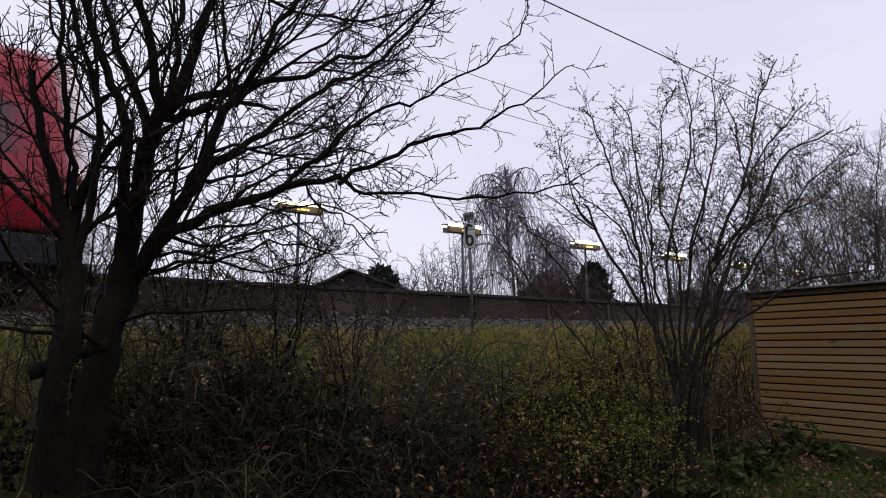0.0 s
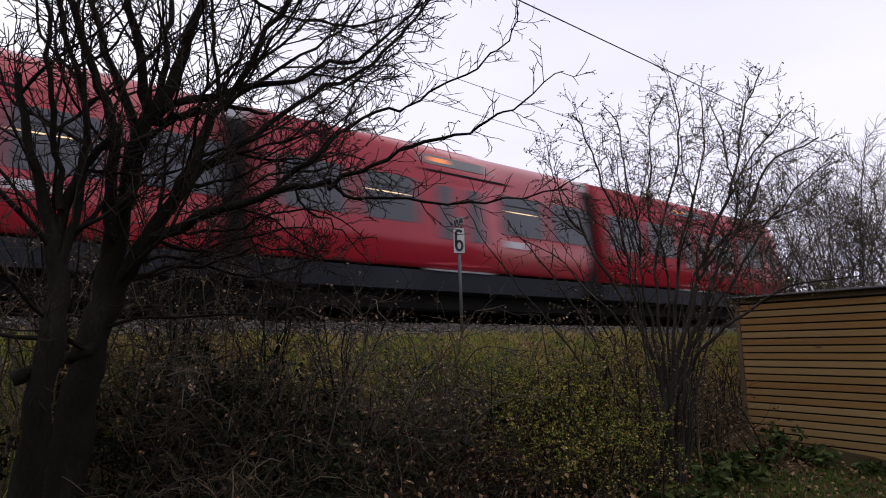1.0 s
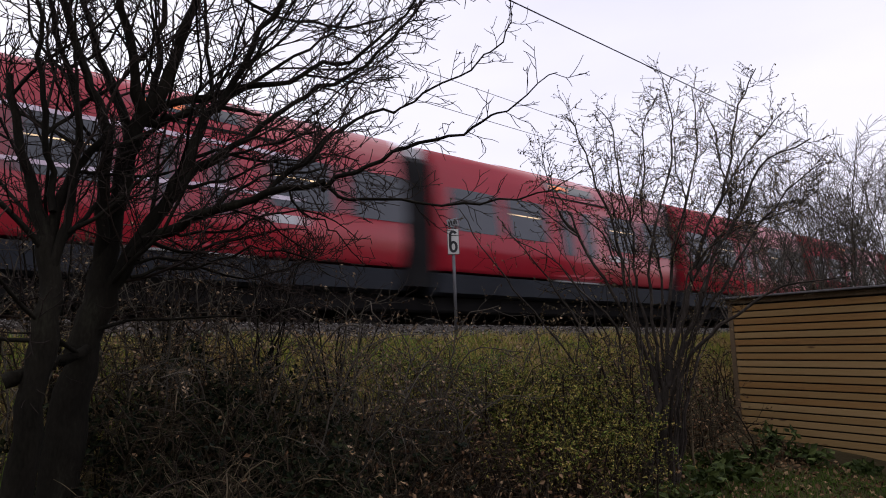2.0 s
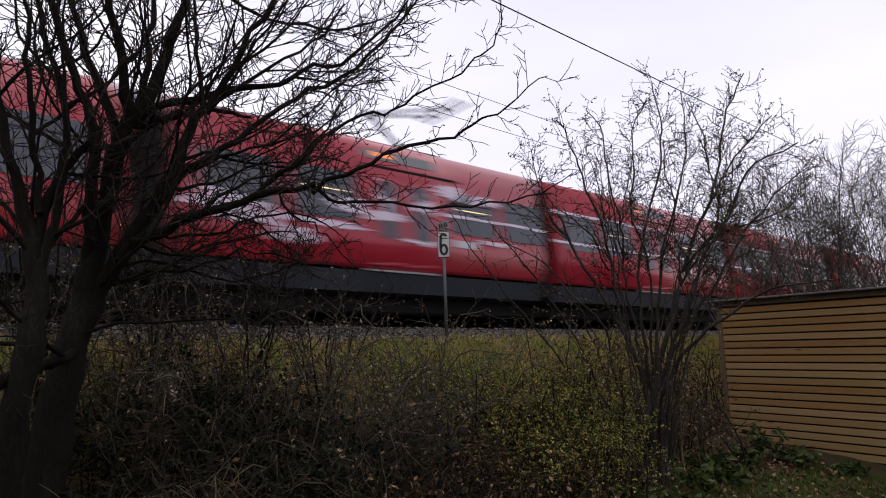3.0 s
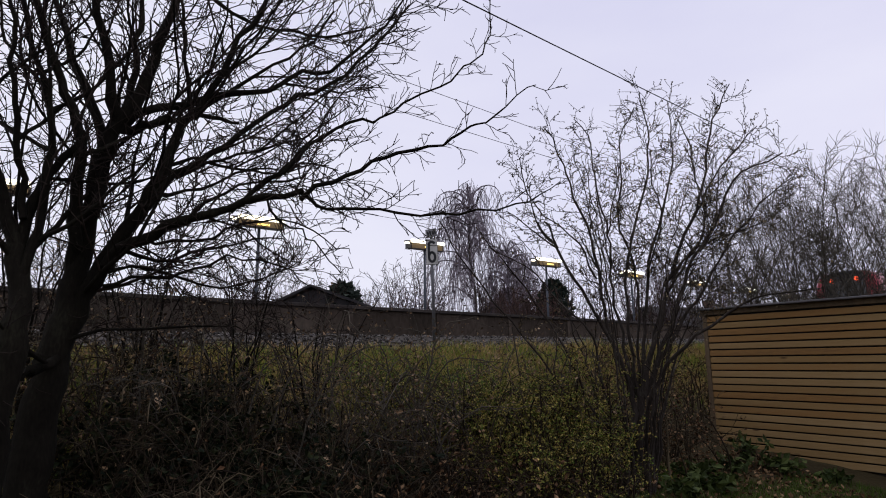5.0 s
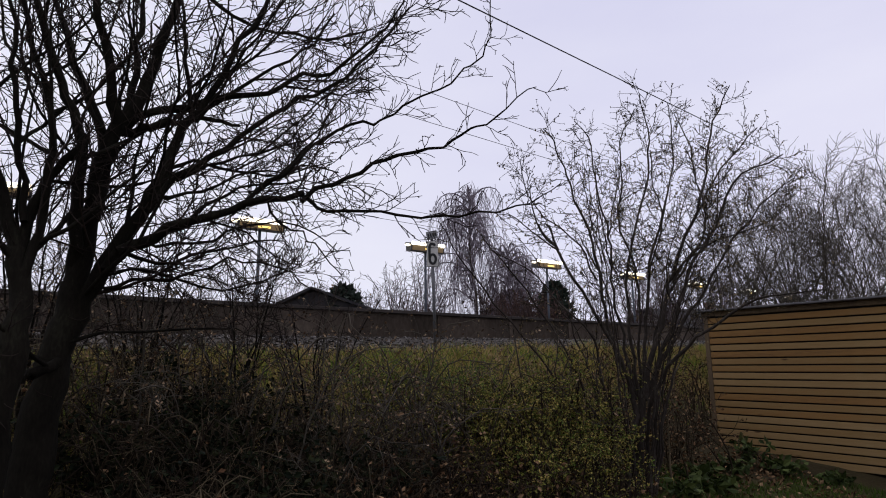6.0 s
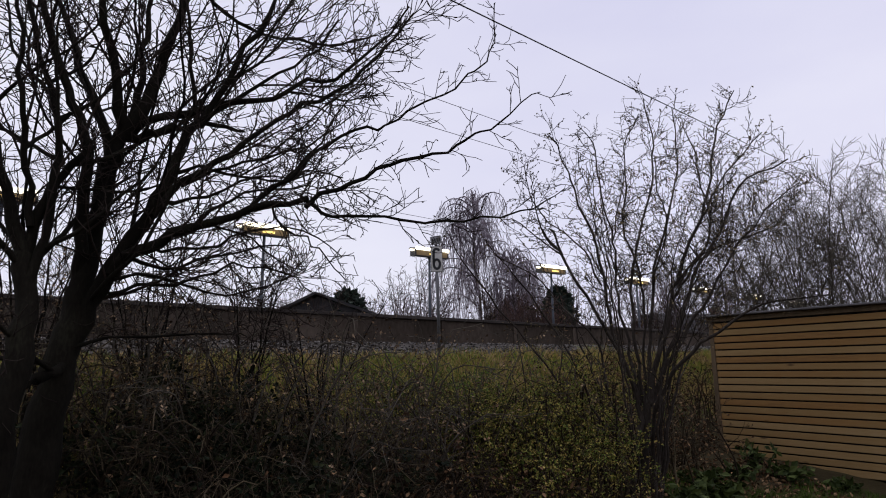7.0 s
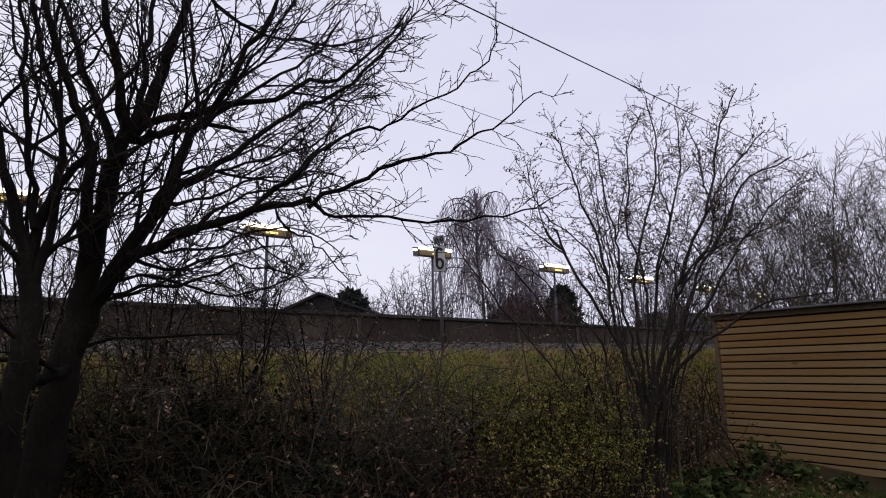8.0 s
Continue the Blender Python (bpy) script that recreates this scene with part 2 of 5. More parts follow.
# ---- mesh helpers ----
def link_mesh(name, verts, faces, material, parent=None, label="", smooth=False):
    me = bpy.data.meshes.new(name)
    me.from_pydata(verts, [], faces)
    me.materials.append(material)
    if smooth:
        me.polygons.foreach_set("use_smooth", [True] * len(me.polygons))
    me.update()
    ob = new(name, me)
    ob.parent = parent
    return tagged(ob, label) if label else ob


def part(name, bm, material, parent=None, label="", smooth=False):
    me = bpy.data.meshes.new(name)
    bmesh.ops.recalc_face_normals(bm, faces=bm.faces)
    bm.to_mesh(me)
    bm.free()
    me.materials.append(material)
    if smooth:
        me.polygons.foreach_set("use_smooth", [True] * len(me.polygons))
    ob = new(name, me)
    ob.parent = parent
    return tagged(ob, label) if label else ob


def put_box(bm, lo, hi, bevel=0.0):
    made = bmesh.ops.create_cube(bm, size=1)["verts"]
    bmesh.ops.scale(bm, vec=[h - a for a, h in zip(lo, hi)], verts=made)
    bmesh.ops.translate(bm, vec=[(h + a) / 2 for a, h in zip(lo, hi)], verts=made)
    if bevel:
        edges = {e for v in made for e in v.link_edges}
        bmesh.ops.bevel(bm, geom=list(edges), offset=bevel, segments=1, affect="EDGES")
    return bm


def box(lo, hi, bevel=0.0):
    return put_box(bmesh.new(), lo, hi, bevel)


def cyl(r0, r1, depth, m, sides=12, bm=None):
    bm = bm or bmesh.new()
    bmesh.ops.create_cone(bm, cap_ends=True, segments=sides, radius1=r0, radius2=r1, depth=depth, matrix=m)
    return bm


def empty(name, m, label, category, group="", kind=""):
    ob = new(name)
    ob.empty_display_size = 0.2
    ob.matrix_basis = m
    return tagged(ob, label, category, group, kind)


class Tubes:
    """Tapered tubes along paths, gathered into one mesh."""

    def __init__(self):
        self.v, self.f = [], []

    def add(self, pts, radii, sides):
        base, n = len(self.v), len(pts)
        for i, (p, r) in enumerate(zip(pts, radii)):
            d = (pts[min(i + 1, n - 1)] - pts[max(i - 1, 0)])
            d = d.normalized() if d.length > 1e-6 else Vector((0, 0, 1))
            a = d.cross(Vector((0.3, 0.9, 0.31)))
            a = a.normalized() if a.length > 0.05 else d.cross(Vector((1, 0, 0))).normalized()
            b = d.cross(a)
            for k in range(sides):
                t = 2 * math.pi * k / sides
                self.v.append(p + (a * math.cos(t) + b * math.sin(t)) * r)
        for i in range(n - 1):
            for k in range(sides):
                k2 = (k + 1) % sides
                q = base + i * sides
                self.f.append((q + k, q + k2, q + sides + k2, q + sides + k))

    def link(self, name, material, parent, label="", smooth=True):
        return link_mesh(name, self.v, self.f, material, parent, label, smooth)


class Leaves:
    """Small folded leaves, two triangles each, gathered into one mesh."""

    def __init__(self):
        self.v, self.f = [], []

    def add(self, rng, p, size, droop=0.0):
        d = Vector((rng.gauss(0, 1), rng.gauss(0, 1), rng.gauss(0, 0.7) - droop)).normalized()
        w = d.cross(Vector((rng.gauss(0, 1), rng.gauss(0, 1), rng.gauss(0, 1)))).normalized()
        n = d.cross(w)
        base = len(self.v)
        self.v += [p, p + d * size * 0.5 + w * size * 0.3 + n * size * 0.1, p + d * size, p + d * size * 0.5 - w * size * 0.3 + n * size * 0.1]
        self.f += [(base, base + 1, base + 2), (base, base + 2, base + 3)]

    def link(self, name, material, parent, label=""):
        return link_mesh(name, self.v, self.f, material, parent, label)


def smooth_path(ctrl, step=0.12):
    """A Catmull-Rom path through a few guiding places (x, y, z, radius)."""
    c = [Vector(p[:3]) for p in ctrl]
    r = [p[3] for p in ctrl]
    c = [c[0] * 2 - c[1]] + c + [c[-1] * 2 - c[-2]]
    pts, rad = [], []
    for i in range(1, len(c) - 2):
        n = max(2, int((c[i + 1] - c[i]).length / step))
        for k in range(n):
            t = k / n
            p = 0.5 * (2 * c[i] + (c[i + 1] - c[i - 1]) * t + (2 * c[i - 1] - 5 * c[i] + 4 * c[i + 1] - c[i + 2]) * t * t + (3 * c[i] - c[i - 1] - 3 * c[i + 1] + c[i + 2]) * t ** 3)
            pts.append(p)
            rad.append(r[i - 1] + (r[i] - r[i - 1]) * t)
    return pts + [c[-2]], rad + [r[-1]]


def wander(rng, p, d, length, n, bend, lift):
    """A wavering path of n steps from p along d."""
    pts, d = [p.copy()], d.normalized()
    for _ in range(n):
        d = (d + Vector((rng.gauss(0, bend), rng.gauss(0, bend), rng.gauss(0, bend) + lift))).normalized()
        p = p + d * (length / n)
        pts.append(p)
    return pts


def side_way(rng, d, angle):
    a = d.cross(Vector((rng.gauss(0, 1), rng.gauss(0, 1), rng.gauss(0, 1))))
    a = a.normalized() if a.length > 1e-4 else Vector((1, 0, 0))
    return (d.normalized() * math.cos(angle) + a * math.sin(angle)).normalized()


def twigs(rng, tubes, pts, rad, spacing, length, levels, lift=0.05, bend=0.16, thin=0.0022, tips=None, start=0.15, angle=(35, 65)):
    """Side twigs along a branch, with twigs of their own."""
    total, seg = 0.0, []
    for a, b in zip(pts, pts[1:]):
        seg.append((b - a).length)
        total += seg[-1]
    at = total * start + rng.random() * spacing
    while at < total:
        k, rest = 0, at
        while k < len(seg) - 1 and rest > seg[k]:
            rest -= seg[k]
            k += 1
        f = rest / max(seg[k], 1e-6)
        p = pts[k].lerp(pts[k + 1], min(f, 1))
        r = rad[k] + (rad[k + 1] - rad[k]) * min(f, 1)
        d = side_way(rng, pts[k + 1] - pts[k], radians(rng.uniform(*angle)))
        ln = length * rng.uniform(0.45, 1.15) * (1.1 - 0.5 * at / total)
        n = 5 if levels > 1 else 3
        way = wander(rng, p, d, ln, n, bend, lift)
        r0 = max(min(r * 0.6, ln * 0.012), thin)
        rr = [r0 + (thin * 0.7 - r0) * i / n for i in range(n + 1)]
        tubes.add(way, rr, 4 if r0 > 0.008 else 3)
        if levels > 1:
            twigs(rng, tubes, way, rr, spacing * 0.72, length * 0.45, levels - 1, lift, bend, thin, tips, 0.12, angle)
        elif tips is not None:
            tips += way[1:]
        at += spacing * rng.uniform(0.6, 1.4)


# ---- the lie of the land: along the railway (s), across it (n), up (z) ----
TRK = pose(0, 0, 0, 0, 0, 38)
RAIL_Z = 2.32
TRACK_N = 12.0


def land(s, n):
    """Height of the ground: garden, embankment, level railway land."""
    steps = ((-3000, -0.1), (-3, -0.05), (0, 0.0), (2, 0.12), (3.6, 0.36), (4.5, 0.44), (5.5, 0.8), (7.2, 1.57), (8.2, 1.91), (8.75, 1.98), (9.3, 1.9), (23, 1.9), (26, 2.0), (60, 2.0), (3000, 2.0))
    for (a, za), (b, zb) in zip(steps, steps[1:]):
        if n <= b:
            t = (n - a) / (b - a)
            z = za + (zb - za) * t
            break
    else:
        z = 2.0
    rough = 0.05 if -3 < n < 8.9 else 0.0
    return z + rough * noise.noise(Vector((s * 0.9, n * 0.9, 3.1))) + rough * 0.5 * noise.noise(Vector((s * 2.7, n * 2.7, 1.1)))


def on_land(x, y):
    """Height of the ground under a place of the world."""
    p = TRK.inverted() @ Vector((x, y, 0))
    return land(p.x, p.y)


def build_ground():
    ss = [-3000, -800, -200, -80, -40] + [-20 + 0.5 * i for i in range(121)] + [50, 70, 120, 300, 900, 3000]
    ns = [-3000, -700, -150, -40, -15, -8] + [-4 + 0.35 * i for i in range(38)] + [9.6, 12, 16, 23, 26, 40, 80, 200, 800, 3000]
    verts = [(s, n, land(s, n)) for n in ns for s in ss]
    w = len(ss)
    faces = [(j * w + i, j * w + i + 1, j * w + w + i + 1, j * w + w + i) for j in range(len(ns) - 1) for i in range(w - 1)]
    ob = link_mesh("ground", verts, faces, SOIL, smooth=True)
    ob.matrix_basis = TRK
    tagged(ob, "dark soil with leaf litter rising to a railway embankment", "ground", kind="structure")


def extrude(name, profile, s0, s1, material, label, category, closed=True):
    n = len(profile)
    verts = [(s0, a, z) for a, z in profile] + [(s1, a, z) for a, z in profile]
    faces = [(i, (i + 1) % n, n + (i + 1) % n, n + i) for i in range(n)]
    faces += [tuple(range(n - 1, -1, -1)), tuple(range(n, 2 * n))]
    ob = link_mesh(name, verts, faces, material)
    ob.matrix_basis = TRK
    return tagged(ob, label, category, kind="structure")


def stone_mesh(rng, verts, faces, p, r):
    base = len(verts)
    for d in ((1, 0, 0), (-1, 0, 0), (0, 1, 0), (0, -1, 0), (0, 0, 1), (0, 0, -1)):
        verts.append((p[0] + d[0] * r * rng.uniform(0.6, 1.3), p[1] + d[1] * r * rng.uniform(0.6, 1.3), p[2] + d[2] * r * rng.uniform(0.4, 0.8)))
    for a, b, c in ((0, 2, 4), (2, 1, 4), (1, 3, 4), (3, 0, 4), (2, 0, 5), (1, 2, 5), (3, 1, 5), (0, 3, 5)):
        faces.append((base + a, base + b, base + c))


def build_railway():
    rng = random.Random(11)
    extrude("ballast_bed", [(8.6, 1.88), (8.72, 1.98), (9.3, 2.21), (13.8, 2.19), (13.8, 1.9)], -120, 320, BALLAST_BED, "bed of grey crushed stone under the track", "track bed")
    verts, faces = [], []
    for _ in range(11000):
        s, n = rng.uniform(-6, 34), rng.triangular(8.55, 11.0, 8.9)
        z = 1.98 + 0.23 * min(max((n - 8.72) / 0.58, 0), 1) + 0.012
        stone_mesh(rng, verts, faces, (s, n, z), rng.uniform(0.018, 0.045))
    ob = link_mesh("ballast_stones", verts, faces, BALLAST)
    ob.matrix_basis = TRK
    tagged(ob, "loose grey crushed stones along the edge of the track", "ballast", kind="stuff")
    for side in (-0.7175, 0.7175):
        c = TRACK_N + side
        z = RAIL_Z
        prof = [(c - 0.07, z - 0.15), (c + 0.07, z - 0.15), (c + 0.07, z - 0.135), (c + 0.012, z - 0.115), (c + 0.012, z - 0.04), (c + 0.035, z - 0.03), (c + 0.035, z), (c - 0.035, z), (c - 0.035, z - 0.03), (c - 0.012, z - 0.04), (c - 0.012, z - 0.115), (c - 0.07, z - 0.135)]
        extrude("rail", prof, -120, 320, RAIL_STEEL, "rusty steel rail of the railway track", "rail")
    track = empty("sleepers", TRK, "row of concrete sleepers under the rails", "sleeper", kind="structure")
    bm = box((-0.13, -1.25, -0.1), (0.13, 1.25, 0.1), 0.02)
    first = part("sleeper", bm, SLEEPER, track)
    first.location = (-5, TRACK_N, RAIL_Z - 0.235)
    for i in range(1, 80):
        ob = new("sleeper", first.data)
        ob.parent = track
        ob.location = (-5 + 0.6 * i, TRACK_N, RAIL_Z - 0.235)


PLATFORM_N = 13.95
DROP = -0.006


def build_platform():
    """A long platform with a front of brown panels and a dark coping."""
    m = TRK @ Matrix.Translation((0, 0, 3.37)) @ Matrix.Rotation(-math.atan(DROP), 4, "Y")
    plat = empty("platform", m, "railway platform with a brown stained panel front and dark coping", "platform", kind="structure")
    part("platform_deck", box((-60, PLATFORM_N + 0.3, -1.42), (180, 23, -0.02)), PAVING, plat)
    panel = part("platform_panel", box((0.012, PLATFORM_N + 0.08, -1.3), (2.988, PLATFORM_N + 0.3, -0.09), 0.01), PLATFORM_WALL, plat)
    coping = part("coping", box((0.004, PLATFORM_N, -0.088), (2.996, PLATFORM_N + 0.6, 0.0), 0.008), PLATFORM_EDGE, plat)
    ledge = part("ledge", box((0.0, PLATFORM_N + 0.03, -0.96), (3.0, PLATFORM_N + 0.079, -0.86), 0.006), PLATFORM_EDGE, plat)
    post = part("joint_post", box((-0.07, PLATFORM_N + 0.04, -1.3), (0.07, PLATFORM_N + 0.079, -0.09), 0.006), PLATFORM_WALL, plat)
    for base, place in ((panel, 0), (coping, 0), (ledge, 0), (post, 0)):
        base.location.x = -21
        for i in range(1, 34):
            ob = new(base.name.split(".")[0], base.data)
            ob.parent = plat
            ob.location.x = -21 + 3.0 * i


def build_lamp():
    """A platform lamp: pole, slanting housing with a bright tube and an amber louvre."""
    lamp = empty("platform_lamp", Matrix(), "grey platform lamp post with lit fluorescent tube and amber louvre", "lamp post", "row of platform lamps")
    part("pole", cyl(0.06, 0.05, 3.3, pose(0, 0, 1.65), 10), LAMP_POLE, lamp, smooth=True)
    part("base_plate", box((-0.12, -0.12, 0.0), (0.12, 0.12, 0.02), 0.004), LAMP_POLE, lamp)
    bm = bmesh.new()
    prof = [(-0.2, 3.25), (0.22, 3.3), (0.22, 3.5), (0.1, 3.64), (-0.2, 3.58)]
    a = [bm.verts.new((-0.8, y, z)) for y, z in prof]
    b = [bm.verts.new((0.8, y, z)) for y, z in prof]
    for i in range(5):
        bm.faces.new((a[i], a[(i + 1) % 5], b[(i + 1) % 5], b[i]))
    bm.faces.new(a), bm.faces.new(b)
    part("housing", bm, LAMP_BODY, lamp)
    part("louvre", box((-0.74, -0.215, 3.28), (0.74, -0.203, 3.47), 0.003), LAMP_GRILLE, lamp, "amber louvre panel")
    part("tube", cyl(0.07, 0.07, 1.56, pose(0, -0.25, 3.56, 0, 90, 0), 10), TUBE, lamp, "lit white tube", True)
    part("display", box((-0.12, -0.222, 3.33), (0.3, -0.216, 3.4)), AMBER, lamp, "glowing amber strip")
    part("arm", box((-0.95, -0.06, 3.53), (-0.81, 0.06, 3.6), 0.01), LAMP_BODY, lamp)
    part("end_lamp", box((-1.0, -0.16, 3.45), (-0.81, -0.05, 3.52), 0.01), TUBE, lamp, "lit end of the lamp")
    return lamp


def place_lamps():
    lamp = build_lamp()
    for i in range(9):
        s = 1.9 + 7.45 * i - (0.25, 0.25, 0.4)[i] if i < 3 else 1.8 + 7.45 * i
        m = TRK @ pose(s, 20.0, 3.35 + DROP * s, 0, 1.5, -8)
        if i:
            copy_thing(lamp, m)
        else:
            lamp.matrix_basis = m


def stroke(path, width, y, thick):
    """A brush stroke of even width in the plane of a sign."""
    bm = bmesh.new()
    rows, n = [], len(path)
    for i, (x, z) in enumerate(path):
        ax, az = path[max(i - 1, 0)]
        bx, bz = path[min(i + 1, n - 1)]
        d = math.hypot(bx - ax, bz - az)
        ox, oz = -(bz - az) / d * width / 2, (bx - ax) / d * width / 2
        rows.append([bm.verts.new((x + k * ox, yy, z + k * oz)) for yy in (y, y + thick) for k in (-1, 1)])
    for a, b in zip(rows, rows[1:]):
        for p, q in ((0, 1), (1, 3), (3, 2), (2, 0)):
            bm.faces.new((a[p], a[q], b[q], b[p]))
    bm.faces.new([rows[0][k] for k in (0, 1, 3, 2)]), bm.faces.new([rows[-1][k] for k in (0, 1, 3, 2)])
    return bm


def build_sign():
    """The small track-side sign with the number 6."""
    m = TRK @ pose(7.29, 8.64, land(7.29, 8.64) + 0.05, 0, 0, -36)
    sign = empty("trackside_sign", m, "white track-side number sign on a galvanised post", "sign")
    part("post", cyl(0.03, 0.03, 2.06, pose(0, 0.0, 0.98), 10), GALV, sign, smooth=True)
    part("plate", box((-0.1, -0.045, 1.43), (0.1, -0.03, 1.89), 0.004), SIGN_WHITE, sign, "white plate")
    part("border", box((-0.107, -0.04, 1.423), (0.107, -0.031, 1.897), 0.003), SIGN_BLACK, sign)
    way = [(0.052 * math.cos(radians(a)) + 0.0, 1.79 + 0.055 * math.sin(radians(a))) for a in (20, 50, 80, 110, 140, 170)]
    way += [(-0.055, 1.72), (-0.055, 1.64)]
    way += [(-0.055 * math.cos(radians(a)), 1.565 - 0.085 * math.sin(radians(a))) for a in range(0, 360, 20)]
    way += [(-0.055, 1.58)]
    part("digit", stroke(way, 0.046, -0.05, 0.0045), SIGN_BLACK, sign, "black figure 6")
    m = pose(0.0, 0, 2.01, 0, -10, 0)
    top = part("top_plate", box((-0.1, -0.045, -0.075), (0.1, -0.03, 0.075), 0.004), SIGN_GREY, sign, "small grey plate")
    top.matrix_basis = m
    for x in (-0.065, -0.022, 0.022, 0.065):
        part("letter_bar", box((x - 0.014, -0.05, -0.035), (x + 0.014, -0.0455, 0.035)), SIGN_BLACK, top)


# ---- the train ----
PROFILE = [(1.35, 0.64), (1.58, 0.68), (1.66, 1.08), (1.68, 1.13), (1.785, 1.5), (1.80, 1.85), (1.66, 3.12), (1.58, 3.5), (1.43, 3.8), (1.12, 3.98), (0.55, 4.07)]


def finer(profile, steps=4):
    """The same outline with rounded turns."""
    c = [Vector((*p, 0)) for p in profile]
    c = [c[0] * 2 - c[1]] + c + [c[-1] * 2 - c[-2]]
    out = []
    for i in range(1, len(c) - 2):
        for k in range(steps):
            t = k / steps
            q = 0.5 * (2 * c[i] + (c[i + 1] - c[i - 1]) * t + (2 * c[i - 1] - 5 * c[i] + 4 * c[i + 1] - c[i + 2]) * t * t + (3 * c[i] - c[i - 1] - 3 * c[i + 1] + c[i + 2]) * t ** 3)
            out.append((q.x, q.y))
    return out + [profile[-1]]


PROFILE = PROFILE[:3] + finer(PROFILE[3:])


def half_width(z):
    for (w0, z0), (w1, z1) in zip(PROFILE, PROFILE[1:]):
        if z <= z1:
            return w0 + (w1 - w0) * (z - z0) / (z1 - z0)
    return PROFILE[-1][0]


def hull(lo, hi, x0, x1, nose=0.0, rounded_skin=True):
    """The body's skin between two rows of PROFILE, with an optional rounded nose at x1."""
    half = PROFILE[lo:hi + 1]
    ring = [(-w, z) for w, z in half] + [(w, z) for w, z in reversed(half)]
    cuts = [(x0, 1.0, 0.0)]
    if nose:
        cuts += [(x1 - nose * (1 - math.sin(a)), 1 - 0.2 * (1 - math.cos(a)), math.sin(a)) for a in [radians(d) for d in (0, 20, 40, 60, 75, 88)]]
    else:
        cuts += [(x1, 1.0, 0.0)]
    bm = bmesh.new()
    rows = []
    for x, k, lean in cuts:
        rows.append([bm.verts.new((x - lean * 0.15 * max(z - 1.3, 0) - lean * 0.08 * max(z - 3.0, 0), y * k, z)) for y, z in ring])
    for a, b in zip(rows, rows[1:]):
        for i in range(len(ring)):
            j = (i + 1) % len(ring)
            bm.faces.new((a[i], a[j], b[j], b[i])).smooth = rounded_skin and i != len(ring) - 1
    bm.faces.new(rows[0]), bm.faces.new(rows[-1])
    return bm


def rounded(x0, x1, z0, z1, r, steps=3):
    pts = []
    for cx, cz, a0 in ((x1 - r, z1 - r, 0), (x0 + r, z1 - r, 90), (x0 + r, z0 + r, 180), (x1 - r, z0 + r, 270)):
        for i in range(steps + 1):
            a = radians(a0 + 90 * i / steps)
            pts.append((cx + r * math.cos(a), cz + r * math.sin(a)))
    return pts


def skin(outline, off, thick, side=-1):
    """A thin plate that follows the train's side."""
    bm = bmesh.new()
    outer = [bm.verts.new((x, side * (half_width(z) + off), z)) for x, z in outline]
    inner = [bm.verts.new((x, side * (half_width(z) + off - thick), z)) for x, z in outline]
    bm.faces.new(outer), bm.faces.new(inner)
    for i in range(len(outline)):
        j = (i + 1) % len(outline)
        bm.faces.new((outer[i], outer[j], inner[j], inner[i]))
    return bm


def ribbon(x0, x1, z, h, seed, off):
    """A hand-sprayed wavering stripe on the train's side."""
    bm = bmesh.new()
    n = int((x1 - x0) / 0.15)
    rows = []
    for i in range(n + 1):
        x = x0 + (x1 - x0) * i / n
        zz = z + 0.05 * noise.noise(Vector((x * 0.8, seed, 0)))
        hh = h * (0.75 + 0.5 * noise.noise(Vector((x * 2.1, seed, 5))))
        rows.append([bm.verts.new((x, -half_width(q) - off, q)) for q in (zz - hh / 2, zz + hh / 2)])
    for a, b in zip(rows, rows[1:]):
        bm.faces.new((a[0], b[0], b[1], a[1]))
    made = bmesh.ops.extrude_face_region(bm, geom=list(bm.faces))
    bmesh.ops.translate(bm, vec=(0, 0.004, 0), verts=[v for v in made["geom"] if isinstance(v, bmesh.types.BMVert)])
    return bm


def cloud_patch(x, z, w, h, seed, off=0.014):
    """An uneven patch of spray paint on the train's side."""
    pts = []
    for i in range(28):
        a = 2 * math.pi * i / 28
        k = 0.8 + 0.7 * noise.noise(Vector((math.cos(a) * 2.6, math.sin(a) * 2.6, seed)))
        pts.append((x + w / 2 * k * math.cos(a), min(max(z + h / 2 * k * math.sin(a), 1.2), 3.4)))
    return skin(pts, off, 0.006)


def bogie(car, x):
    b = part("bogie", box((-1.15, -1.05, 0.3), (1.15, 1.05, 0.62), 0.05), TRAIN_BLACK, car)
    b.location.x = x
    for wx in (-0.8, 0.8):
        for wy in (-0.76, 0.76):
            part("wheel", cyl(0.36, 0.36, 0.12, pose(wx, wy, 0.37, 90, 0, 0), 16), TRAIN_BLACK, b)


def window(car, x0, x1, z0=2.02, z1=3.0, lit=True):
    for side in (-1, 1):
        w = part("window", skin(rounded(x0, x1, z0, z1, 0.12), 0.008, 0.03, side), TRAIN_GLASS, car, "dark tinted window")
        part("window_bar", skin(rounded(x0 + 0.05, x1 - 0.05, z1 - 0.27, z1 - 0.235, 0.015, 1), 0.012, 0.006, side), RUBBER, w)
        if lit:
            part("ceiling_light", skin(rounded(x0 + 0.25, x1 - 0.3, z1 - 0.415, z1 - 0.39, 0.01, 1), 0.012, 0.006, side), SALOON_LIGHT, w, "saloon light seen in the glass")


